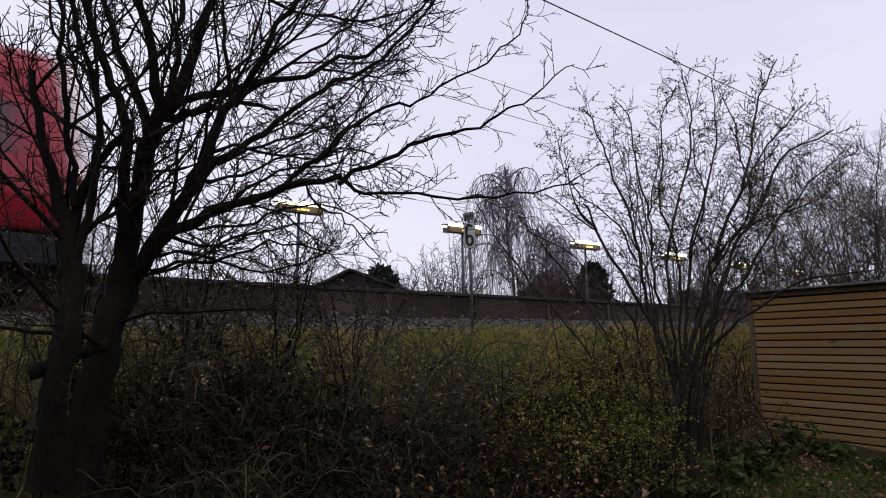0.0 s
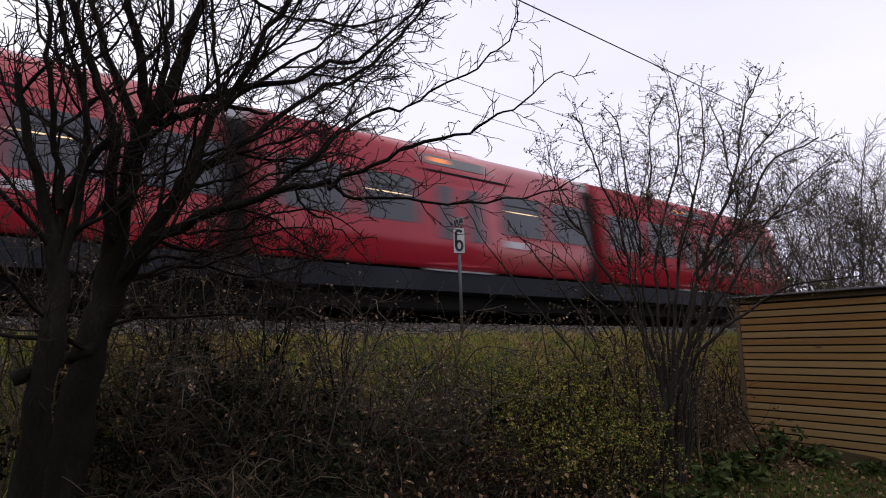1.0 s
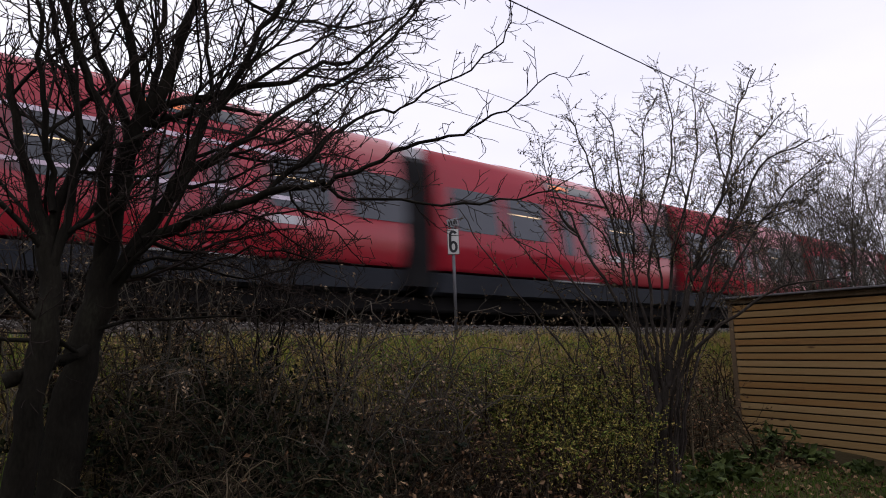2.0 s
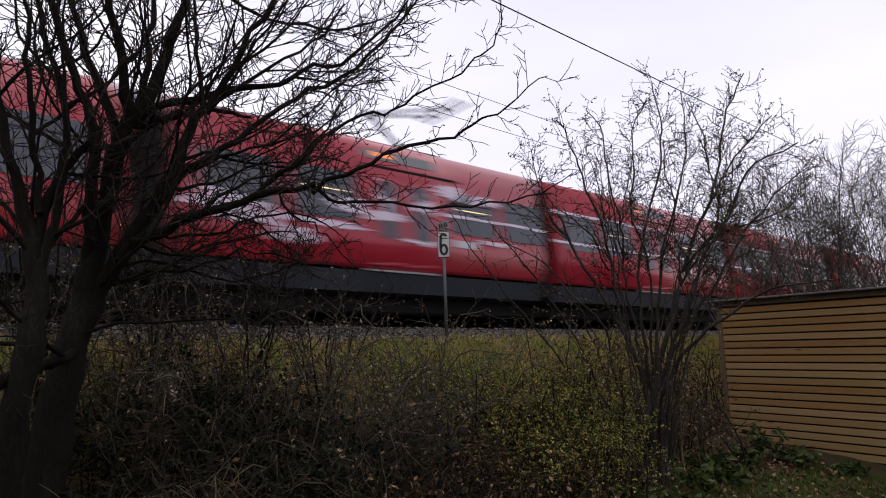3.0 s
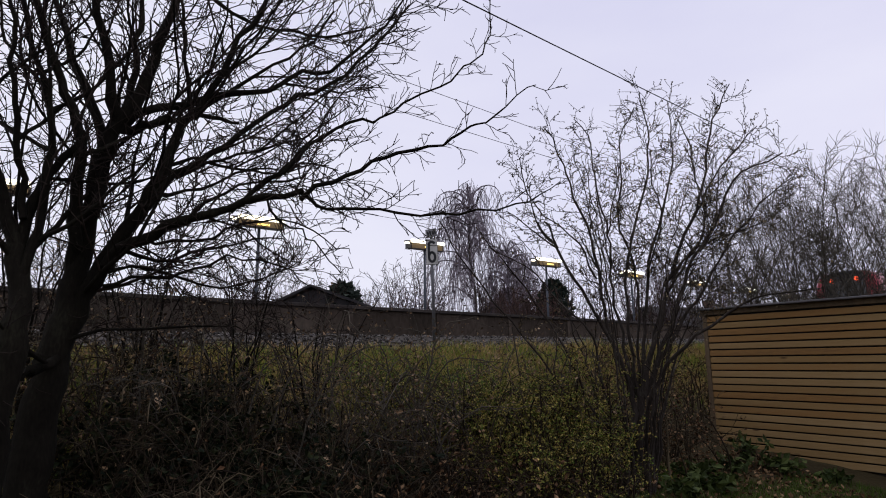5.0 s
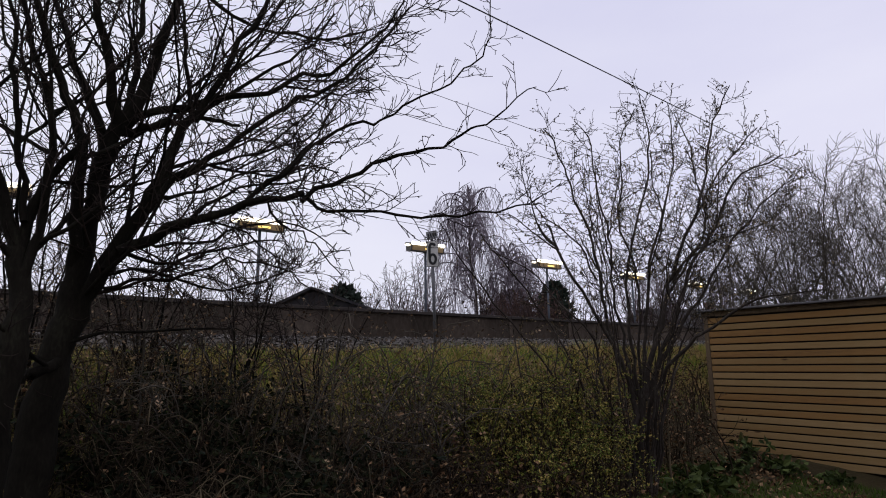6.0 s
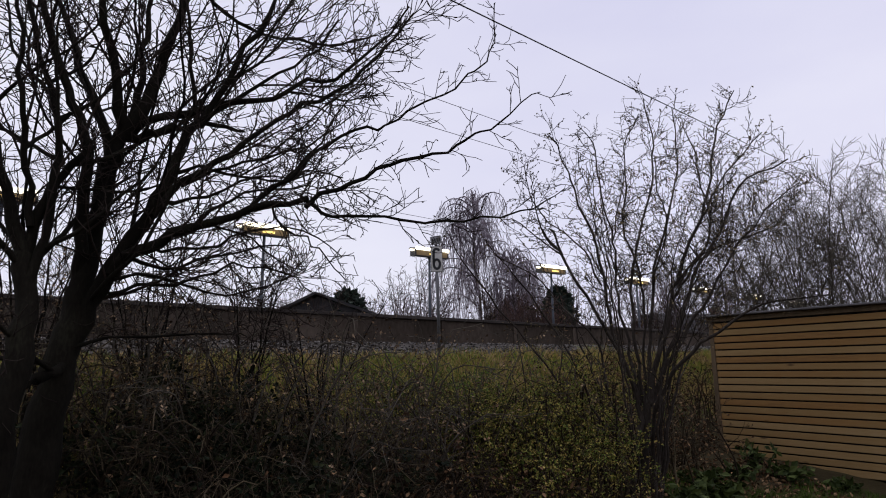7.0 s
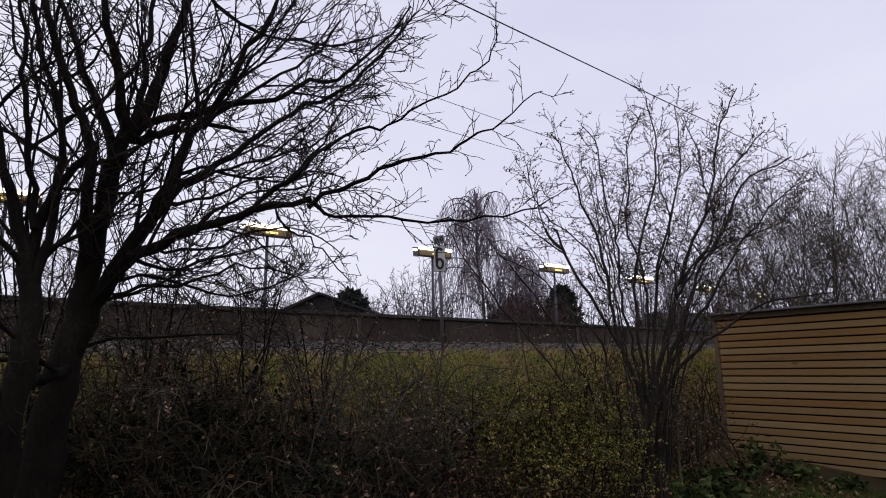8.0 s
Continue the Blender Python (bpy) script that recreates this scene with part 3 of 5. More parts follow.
def doors(car, x, turned):
    for side in (-1, 1):
        for k in (-1, 1):
            a, b = sorted((x + 0.02 * k, x + 0.82 * k))
            d = part("door_leaf", skin(rounded(a, b, 1.2, 3.18, 0.06), 0.012, 0.03, side), TRAIN_RED, car, "red sliding door leaf")
            part("door_pane", skin(rounded(a + 0.17, b - 0.17, 1.75, 2.95, 0.08), 0.017, 0.02, side), TRAIN_GLASS, d)
        slot = part("display", skin(rounded(x - 0.95, x + 0.95, 3.42, 3.66, 0.05), 0.01, 0.03, side), TRAIN_GLASS, car, "dark display above the doors")
        part("display_text", skin(rounded(x + 0.25, x + 0.65, 3.49, 3.6, 0.03) if turned else rounded(x - 0.65, x - 0.25, 3.49, 3.6, 0.03), 0.014, 0.01, side), ORANGE, slot, "orange lit display")
        part("door_rail", skin(rounded(x - 1.0, x + 1.6, 3.24, 3.29, 0.02), 0.012, 0.02, side), TRAIN_BLACK, car)
        part("door_step", skin(rounded(x - 0.9, x + 0.9, 1.085, 1.12, 0.012, 1), 0.03, 0.05, side), TRAIN_STRIP, car, "pale door step")
        part("marking", skin(rounded(x + 1.25, x + 1.95, 1.72, 1.88, 0.02, 1), 0.008, 0.01, side), TRAIN_STRIP, car, "pale marking")


def train_car(length, nose=0.0, windows=(), door_x=0.0, label="red commuter train car with a dark grey skirt"):
    h = length / 2
    car = empty("train_car", TRK, label, "train car", "cars of the passing train")
    x1 = h if nose else h - 0.35
    part("body", hull(3, len(PROFILE) - 1, -h + 0.35, x1, nose), TRAIN_RED, car, "glossy red body", False)
    part("skirt", hull(0, 2, -h + 0.39, x1 - 0.06, nose, False), TRAIN_GREY, car, "dark grey skirt")
    part("underframe", box((-h + 0.5, -1.25, 0.28), (h - 0.6, 1.25, 0.66), 0.05), TRAIN_BLACK, car)
    bm = bmesh.new()
    folds = []
    for i in range(13):
        k = 1.5 if i % 2 else 1.4
        folds.append([bm.verts.new((-h - 0.42 + 0.07 * i, y * k, z)) for y, z in ((-1, 0.8), (-1, 3.5), (-0.8, 3.75), (0.8, 3.75), (1, 3.5), (1, 0.8))])
    for a, b in zip(folds, folds[1:]):
        for i in range(6):
            bm.faces.new((a[i], a[(i + 1) % 6], b[(i + 1) % 6], b[i]))
    bm.faces.new(folds[0]), bm.faces.new(folds[-1])
    part("gangway", bm, RUBBER, car, "black folding gangway bellows")
    part("gangway_cap", box((-h - 0.26, -1.36, 3.6), (-h + 0.26, 1.36, 3.86), 0.03), TRAIN_STRIP, car, "pale cover over the gangway")
    part("roof_box", box((-1.6, -0.75, 4.05), (1.6, 0.75, 4.2), 0.05), TRAIN_ROOF, car)
    bogie(car, -h)
    for x0, x1 in windows:
        window(car, x0, x1, lit=abs(x0 + x1) < 5)
    doors(car, door_x, "tail" in label)
    return car


def cab(car, length, tail):
    """Cab end at +x: windscreen, lights, coupler."""
    h = length / 2
    bogie(car, h - 2.4)
    x = lambda z: h - 0.15 * max(z - 1.3, 0) - 0.08 * max(z - 3.0, 0)
    bm = bmesh.new()
    out = [bm.verts.new((x(z) + 0.015, y, z)) for y, z in ((-1.14, 1.98), (1.14, 1.98), (1.08, 3.0), (0.96, 3.76), (-0.96, 3.76), (-1.08, 3.0))]
    inn = [bm.verts.new(v.co - Vector((0.05, 0, 0))) for v in out]
    bm.faces.new((out[0], out[1], out[2], out[5])), bm.faces.new((out[5], out[2], out[3], out[4])), bm.faces.new(inn)
    for i in range(6):
        bm.faces.new((out[i], out[(i + 1) % 6], inn[(i + 1) % 6], inn[i]))
    screen = part("windscreen", bm, TRAIN_GLASS, car, "large dark windscreen")
    for y in (-0.63, 0.63):
        part("marker_light", cyl(0.12, 0.12, 0.05, pose(x(3.57) + 0.085, y, 3.57, 0, 80, 0), 14), TAIL_RED if tail else TRAIN_STRIP, screen, "lit red tail light" if tail else "unlit marker light")
    rows = [i for i, (w, z) in enumerate(PROFILE) if z > 3.45]
    bm = hull(rows[0], rows[-1], h - 0.8, h, 0.72)
    bmesh.ops.scale(bm, vec=(1, 0.82, 1.004), verts=bm.verts)
    bmesh.ops.translate(bm, vec=(0.012, 0, 0), verts=bm.verts)
    part("brow", bm, TRAIN_GREY, car, "dark grey brow over the windscreen")
    part("mask", box((h - 0.12, -1.15, 1.62), (h - 0.02, 1.15, 1.93), 0.03), TRAIN_BLACK, car, "black band under the windscreen")
    for y in (-0.85, 0.85):
        part("headlight", box((h - 0.04, y - 0.17, 1.7), (h - 0.006, y + 0.17, 1.83), 0.012), TRAIN_STRIP, car, "unlit headlight")
    if tail:
        for y in (-0.62, 0.62):
            part("tail_light", cyl(0.05, 0.05, 0.04, pose(h + 0.005, y, 1.72, 0, 90, 0), 12), TAIL_RED, car, "small lit red tail light")
    part("coupler", cyl(0.14, 0.2, 0.6, pose(h + 0.1, 0, 0.75, 0, 90, 0), 12), TRAIN_BLACK, car)
    part("buffer_beam", box((h - 0.25, -1.2, 0.5), (h - 0.02, 1.2, 1.1), 0.06), TRAIN_BLACK, car)
    for side in (-1, 1):
        part("cab_window", skin(rounded(h - 1.75, h - 1.05, 2.15, 2.95, 0.1), 0.01, 0.04, side), TRAIN_GLASS, car, "dark cab side window")


def pantograph(car, base, knuckle, head):
    """A raised pantograph: base frame, lower arm, upper arms, collector head."""
    pan = part("pantograph", box((base - 0.7, -0.55, 4.2), (base + 0.5, 0.55, 4.28), 0.02), TRAIN_BLACK, car, "raised black pantograph")

    def bar(name, a, b, r):
        t = Tubes()
        t.add([Vector(a), Vector(b)], [r, r], 8)
        t.link(name, TRAIN_BLACK, pan)

    bar("lower_arm", (base, 0, 4.25), (knuckle, 0, 5.15), 0.05)
    for y in (-0.3, 0.3):
        bar("upper_arm", (knuckle, y * 0.4, 5.15), (head, y, 5.75), 0.028)
    for x in (-0.18, 0.18):
        bar("collector_strip", (head + x, -0.85, 5.76), (head + x, 0.85, 5.76), 0.035)
    bar("knuckle_pin", (knuckle, -0.2, 5.15), (knuckle, 0.2, 5.15), 0.05)


END_LEN, MID_LEN, SPEED, FRONT = 11.4, 9.51, 23.2, 1.5
JOINTS = (-9.9, -19.4, -28.95, -38.5, -48.35, -57.35, -66.95)
MID_WINDOWS = ((-4.05, -2.6), (-2.35, -0.95), (1.4, 2.85), (3.1, 4.45))


def build_train():
    cars = []
    end_windows = ((-5.05, -3.6), (-3.25, -1.85), (0.2, 1.6), (2.0, 3.45))
    front = train_car(END_LEN, 0.9, end_windows, -0.8, "red commuter train cab car leading the train")
    cab(front, END_LEN, False)
    cars.append((front, -END_LEN / 2, 0))
    middle = train_car(MID_LEN, 0.0, MID_WINDOWS, 0.2)
    for i in range(6):
        car = middle if not i else copy_thing(middle, TRK)
        cars.append((car, (JOINTS[i] + JOINTS[i + 1]) / 2 - FRONT, 0))
    tail = train_car(END_LEN, 0.9, end_windows, -0.8, "red commuter train cab car with lit red tail lights")
    cab(tail, END_LEN, True)
    cars.append((tail, JOINTS[6] - END_LEN / 2 - FRONT - 0.05, 180))
    pantograph(cars[1][0], -0.25, -3.2, -2.1)
    pantograph(cars[6][0], 1.7, 0.5, 2.8)
    # sprayed paint on the rear half of the train
    rng = random.Random(5)
    for i, a, b in ((4, -4.5, 2.0), (5, -4.5, 4.5), (6, 1.2, 4.5)):
        if i < 6:
            part("spray_line", ribbon(a, b, 3.02, 0.1, i, 0.02), TRAIN_WHITE, cars[i][0], "sprayed white line")
        part("spray_line", ribbon(a, b, 2.2 if i < 6 else 2.42, 0.09, i + 9, 0.02), TRAIN_WHITE, cars[i][0], "sprayed white line")
    for x, z, w, h in ((1.5, 2.98, 1.3, 0.3), (2.6, 2.9, 1.2, 0.28), (0.7, 2.6, 0.7, 0.6), (-0.3, 2.7, 0.5, 0.7), (-0.2, 2.2, 1.3, 0.25), (-1.2, 2.35, 0.9, 0.4), (-1.5, 1.9, 1.6, 0.18), (-3.0, 1.85, 1.9, 0.42), (0.6, 1.75, 1.4, 0.16), (-3.7, 2.05, 1.5, 0.5), (2.6, 1.9, 1.2, 0.14), (-2.3, 1.6, 1.3, 0.3), (-1.7, 3.45, 0.9, 0.16)):
        part("spray_patch", cloud_patch(x, z, w, h, rng.random() * 40), TRAIN_WHITE, cars[6][0], "patch of white spray paint")
    patches = ((-4.3, 1.95, 1.6, 0.5), (-3.2, 2.0, 1.7, 0.55), (-3.6, 1.65, 1.3, 0.4), (-2.2, 1.75, 1.4, 0.2), (-0.7, 2.05, 1.5, 0.42), (0.3, 1.98, 1.7, 0.5), (1.1, 1.95, 1.5, 0.4), (1.2, 1.78, 1.5, 0.2), (2.2, 1.9, 1.2, 0.3), (2.8, 1.7, 1.3, 0.16), (-3.7, 3.36, 1.2, 0.22))
    for x, z, w, h in patches:
        bm = cloud_patch(x, z, w, h, rng.random() * 40)
        bmesh.ops.rotate(bm, cent=(0, 0, 0), matrix=Matrix.Rotation(math.pi, 3, "Z"), verts=bm.verts)
        part("spray_patch", bm, TRAIN_WHITE, cars[7][0], "patch of white spray paint")
    return cars


# ---- the garden wall of boards ----
def build_fence():
    """A boarded garden shed wall: boards with open gaps, corner post, roof edge."""
    m = Matrix.Translation((4.27, 9.12, 0.26)) @ pose(0, 0, 0, 0, 1.5, -58)
    shed = empty("garden_shed", m, "garden shed wall of honey-coloured horizontal boards with a grey roof edge", "shed")
    length, pitch, rows = 7.0, 0.0965, 20
    part("backing", box((0.03, 0.075, 0.0), (length, 0.1, 2.03)), SIGN_BLACK, shed, "black backing felt")
    part("end_wall", box((0.0, 0.1, -0.1), (0.028, 2.6, 2.0), 0.004), FENCE_POST, shed)
    part("corner_post", box((-0.04, -0.005, -0.05), (0.03, 0.06, 2.0), 0.006), FENCE_POST, shed, "weathered corner post")
    rng = random.Random(3)
    for i in range(rows):
        cut = 2.4 + 1.2 * (i % 3)
        for a, b in ((0.034, cut), (cut + 0.004, length)):
            ob = part("board", box((a, 0.0, 0.0), (b, 0.026, pitch - 0.0195), 0.003), FENCE_WOOD, shed)
            ob.location = (0, rng.uniform(-0.002, 0.002), 0.03 + pitch * i)
    # Darker strip under the roof: the overhang's shade is put into its colour.
    part("fascia", box((-0.06, -0.012, 0.035 + pitch * rows), (length, 0.05, 2.035), 0.004), FENCE_POST, shed, "fascia board darkened for the shade under the roof edge")
    part("roof", box((-0.12, -0.1, 2.037), (length, 2.7, 2.062), 0.005), ROOF_FELT, shed, "grey felt roof")
    part("plinth", box((0.1, 0.03, -0.4), (length, 0.1, 0.0)), SIGN_BLACK, shed)


# ---- trees and shrubs ----
class Plant:
    """A woody plant: thick wood, fine twigs, buds or leaves."""

    def __init__(self, name, label, category, x, y, seed, z=None):
        self.o = Vector((x, y, on_land(x, y) - 0.03 if z is None else z))
        self.thing = empty(name, Matrix.Translation(self.o), label, category)
        self.axes = []
        self.rng, self.wood, self.fine, self.leaf, self.tips = random.Random(seed), Tubes(), Tubes(), Leaves(), []

    def limb(self, ctrl, r0, r1, spacing=0.16, length=0.8, levels=2, sides=8, start=0.1, lift=0.05, thin=0.0022, bend=0.16, jitter=0.011, angle=(35, 65)):
        n = len(ctrl) - 1
        pts, rad = smooth_path([(x, y, z, r0 + (r1 - r0) * (i / n) ** 0.8) for i, (x, y, z) in enumerate(ctrl)])
        pts = [p - self.o + Vector([self.rng.gauss(0, jitter) for _ in range(3)]) for p in pts]
        rad = [r * self.rng.uniform(0.9, 1.12) for r in rad]
        self.wood.add(pts, rad, sides)
        self.axes.append((pts, rad))
        if spacing:
            twigs(self.rng, self.fine, pts, rad, spacing, length, levels, lift, bend, thin, self.tips, start, angle)

    def spread(self, count, low, high, length, radius, twig, lift=0.06, limit=0.0, reach=9.0):
        """Further limbs that leave the first ones between two heights."""
        r = self.rng
        spots = [(p, q, w) for pts, rad in list(self.axes) for p, q, w in zip(pts, pts[1:], rad) if low < p.z + self.o.z < high and w > max(radius[0], limit) and p.x + self.o.x < reach]
        for _ in range(count):
            p, q, w = r.choice(spots)
            d = side_way(r, q - p, radians(r.uniform(25, 60)))
            d.z = abs(d.z) * 0.7 + 0.15
            ln, r0 = r.uniform(*length), min(r.uniform(*radius), w * 0.75)
            pts = wander(r, p, d, ln, 12, 0.13, lift)
            rad = [r0 + (0.004 - r0) * i / 12 for i in range(13)]
            self.wood.add(pts, rad, 6)
            twigs(r, self.fine, pts, rad, twig["spacing"], twig["length"] * 0.7, twig["levels"], 0.05, twig.get("bend", 0.16), twig["thin"], self.tips, 0.1)

    def buds(self, share, size, droop=0.4):
        for p in self.tips:
            if self.rng.random() < share:
                self.leaf.add(self.rng, p, size * self.rng.uniform(0.6, 1.4), droop)

    def side_buds(self, count, size):
        """Small buds sitting along the twigs."""
        for _ in range(count):
            self.leaf.add(self.rng, Vector(self.rng.choice(self.fine.v)), size * self.rng.uniform(0.6, 1.4), 0.2)

    def done(self, wood, fine, leaf=None, names=("trunk", "crown", "foliage")):
        if self.wood.v:
            ob = self.wood.link(names[0], wood, self.thing)
            if names[0] != "trunk":
                tagged(ob, kind="stuff")
        if self.fine.v:
            tagged(self.fine.link(names[1], fine, self.thing), kind="stuff")
        if self.leaf.v:
            tagged(self.leaf.link(names[2], leaf, self.thing), kind="stuff")
        return self.thing


def build_big_tree():
    t = Plant("bare_tree", "large bare multi-stemmed tree with dark bark and dense twigs", "tree", -2.35, 3.95, 21)
    b = dict(spacing=0.18, length=0.95, levels=3, thin=0.004, bend=0.13, angle=(22, 55))
    c = dict(spacing=0.12, length=0.75, levels=3, thin=0.004, bend=0.14, angle=(25, 65), lift=0.02)
    e = dict(spacing=0.085, length=0.36, levels=2, thin=0.0031, bend=0.2, angle=(25, 60))
    t.limb([(-2.23, 3.95, 0.82), (-2.23, 3.98, 1.08), (-2.22, 4.00, 1.33), (-2.20, 4.03, 1.56), (-2.17, 4.05, 1.79), (-2.14, 4.07, 2.00), (-2.12, 4.10, 2.17)], 0.1188, 0.0831, spacing=0.5, length=0.5, sides=12, start=0.5)
    t.limb([(-2.16, 4.08, 1.86), (-2.12, 4.10, 2.22), (-2.09, 4.12, 2.44), (-2.07, 4.14, 2.73), (-2.04, 4.16, 3.01), (-1.99, 4.18, 3.20), (-1.94, 4.20, 3.30)], 0.0681, 0.0529, spacing=0.3, length=0.7, sides=12, levels=3, thin=0.0034)
    t.limb([(-2.15, 4.10, 2.04), (-2.12, 4.07, 2.32), (-2.10, 4.03, 2.57), (-2.10, 4.00, 2.83), (-2.08, 3.97, 3.06), (-2.13, 3.93, 3.28), (-2.21, 3.90, 3.48), (-2.27, 3.87, 3.70), (-2.34, 3.83, 3.92), (-2.39, 3.80, 4.19)], 0.0436, 0.0186, **b)
    t.limb([(-2.02, 4.15, 3.05), (-2.13, 4.22, 3.36), (-2.26, 4.29, 3.61), (-2.40, 4.36, 3.85), (-2.50, 4.43, 4.15), (-2.67, 4.50, 4.53)], 0.0368, 0.0188, **b)
    t.limb([(-1.94, 4.20, 3.26), (-1.86, 4.24, 3.51), (-1.79, 4.28, 3.81), (-1.74, 4.32, 4.06), (-1.65, 4.36, 4.38), (-1.57, 4.40, 4.70)], 0.0550, 0.0201, **b)
    t.limb([(-1.96, 4.20, 3.25), (-1.97, 4.12, 3.42), (-1.98, 4.05, 3.67), (-2.03, 3.98, 3.97), (-2.05, 3.90, 4.25)], 0.0462, 0.0184, **b)
    t.limb([(-1.90, 4.20, 3.36), (-1.93, 4.30, 3.63), (-1.96, 4.40, 3.90), (-1.98, 4.50, 4.28), (-2.03, 4.60, 4.74)], 0.0309, 0.0159, **b)
    t.limb([(-1.94, 4.20, 3.25), (-1.81, 4.26, 3.29), (-1.70, 4.32, 3.34), (-1.49, 4.38, 3.41), (-1.33, 4.44, 3.41), (-1.22, 4.50, 3.41)], 0.0395, 0.0090, **c)
    t.limb([(-1.91, 4.20, 3.31), (-1.79, 4.27, 3.43), (-1.64, 4.34, 3.47), (-1.42, 4.41, 3.58), (-1.11, 4.48, 3.64), (-0.96, 4.55, 3.73), (-0.79, 4.62, 3.86), (-0.58, 4.69, 3.93), (-0.36, 4.76, 4.15), (-0.13, 4.83, 4.39), (0.02, 4.90, 4.67)], 0.0330, 0.0078, **b)
    t.limb([(-1.54, 4.45, 3.44), (-1.38, 4.53, 3.62), (-1.31, 4.60, 3.73), (-1.13, 4.68, 3.89), (-0.93, 4.75, 4.07), (-0.73, 4.83, 4.27), (-0.56, 4.90, 4.57)], 0.0204, 0.0077, **b)
    t.limb([(-2.15, 4.05, 1.77), (-2.08, 4.07, 1.98), (-1.99, 4.09, 2.19), (-1.87, 4.11, 2.42), (-1.76, 4.13, 2.62), (-1.71, 4.15, 2.79), (-1.63, 4.17, 2.97), (-1.57, 4.20, 3.22), (-1.46, 4.22, 3.39), (-1.28, 4.24, 3.68), (-1.18, 4.26, 3.95), (-1.04, 4.28, 4.21), (-0.93, 4.30, 4.48)], 0.0655, 0.0118, sides=10, **b)
    t.limb([(-1.71, 4.10, 2.66), (-1.54, 4.14, 2.89), (-1.33, 4.18, 3.05), (-1.14, 4.22, 3.21), (-0.94, 4.26, 3.39), (-0.77, 4.30, 3.52), (-0.55, 4.34, 3.62), (-0.36, 4.38, 3.82), (-0.22, 4.42, 3.97), (-0.08, 4.46, 4.15), (0.06, 4.50, 4.37)], 0.0286, 0.0071, **c)
    t.limb([(-1.92, 4.06, 2.26), (-1.83, 4.04, 2.38), (-1.67, 4.03, 2.44), (-1.53, 4.01, 2.51), (-1.37, 4.00, 2.57), (-1.14, 3.98, 2.61), (-0.92, 3.97, 2.67), (-0.67, 3.95, 2.70)], 0.0446, 0.0186, **c)
    t.limb([(-0.69, 3.95, 2.69), (-0.48, 3.92, 2.74), (-0.30, 3.88, 2.83), (-0.13, 3.85, 2.88), (0.06, 3.81, 2.92), (0.22, 3.78, 2.95), (0.36, 3.74, 3.02), (0.45, 3.71, 3.05), (0.57, 3.67, 3.11), (0.69, 3.64, 3.21), (0.80, 3.60, 3.28)], 0.0167, 0.0029, **e)
    t.limb([(-0.69, 3.95, 2.70), (-0.61, 3.97, 2.63), (-0.51, 3.98, 2.60), (-0.31, 4.00, 2.62), (-0.07, 4.02, 2.58), (0.22, 4.03, 2.55), (0.47, 4.05, 2.57), (0.73, 4.07, 2.62), (0.89, 4.08, 2.71), (1.06, 4.10, 2.79)], 0.0149, 0.0031, lift=0.0, **e)
    t.limb([(-1.06, 3.97, 2.63), (-0.90, 4.01, 2.80), (-0.72, 4.04, 2.97), (-0.62, 4.08, 3.09), (-0.47, 4.11, 3.20), (-0.29, 4.15, 3.28), (-0.16, 4.19, 3.30), (-0.03, 4.22, 3.42), (0.26, 4.26, 3.55), (0.43, 4.29, 3.73), (0.59, 4.33, 3.85), (0.65, 4.36, 4.06), (0.68, 4.40, 4.40)], 0.0152, 0.0038, **e)
    t.limb([(-1.61, 4.40, 4.60), (-1.49, 4.49, 4.46), (-1.32, 4.57, 4.35), (-1.16, 4.66, 4.29), (-0.88, 4.74, 4.29), (-0.64, 4.83, 4.28), (-0.47, 4.91, 4.37), (-0.33, 5.00, 4.47)], 0.0174, 0.0078, **b)
    t.limb([(-1.54, 4.40, 3.43), (-1.58, 4.38, 3.71), (-1.60, 4.35, 3.96), (-1.61, 4.33, 4.22), (-1.62, 4.30, 4.48)], 0.0179, 0.0097, **b)
    t.limb([(-1.37, 4.00, 2.57), (-1.21, 4.10, 2.76), (-1.05, 4.20, 2.85), (-0.81, 4.30, 2.89), (-0.66, 4.40, 3.01)], 0.0136, 0.0042, **c)
    t.limb([(-1.14, 4.00, 2.62), (-0.94, 4.04, 2.78), (-0.77, 4.08, 2.94), (-0.62, 4.12, 3.15), (-0.51, 4.16, 3.38), (-0.32, 4.20, 3.60)], 0.0134, 0.0042, **e)
    t.limb([(-1.54, 4.15, 2.89), (-1.37, 4.24, 3.01), (-1.17, 4.33, 3.10), (-0.91, 4.42, 3.19), (-0.64, 4.51, 3.37), (-0.44, 4.60, 3.57)], 0.0144, 0.0045, **e)
    t.limb([(-1.28, 4.25, 3.68), (-1.11, 4.33, 3.86), (-0.93, 4.42, 4.13), (-0.77, 4.50, 4.42)], 0.0132, 0.0048, **b)
    t.limb([(-1.90, 4.06, 2.14), (-1.77, 4.12, 2.20), (-1.57, 4.19, 2.21), (-1.42, 4.25, 2.28), (-1.24, 4.31, 2.38), (-1.04, 4.37, 2.35), (-0.82, 4.44, 2.28), (-0.73, 4.50, 2.19)], 0.0141, 0.0041, lift=0.0, **e)
    t.limb([(-0.92, 3.97, 2.67), (-0.82, 4.00, 2.53), (-0.68, 4.02, 2.46), (-0.61, 4.05, 2.39), (-0.50, 4.07, 2.28), (-0.45, 4.10, 2.20)], 0.0075, 0.0037, spacing=0.1, length=0.3, levels=2, lift=-0.04, thin=0.0028)
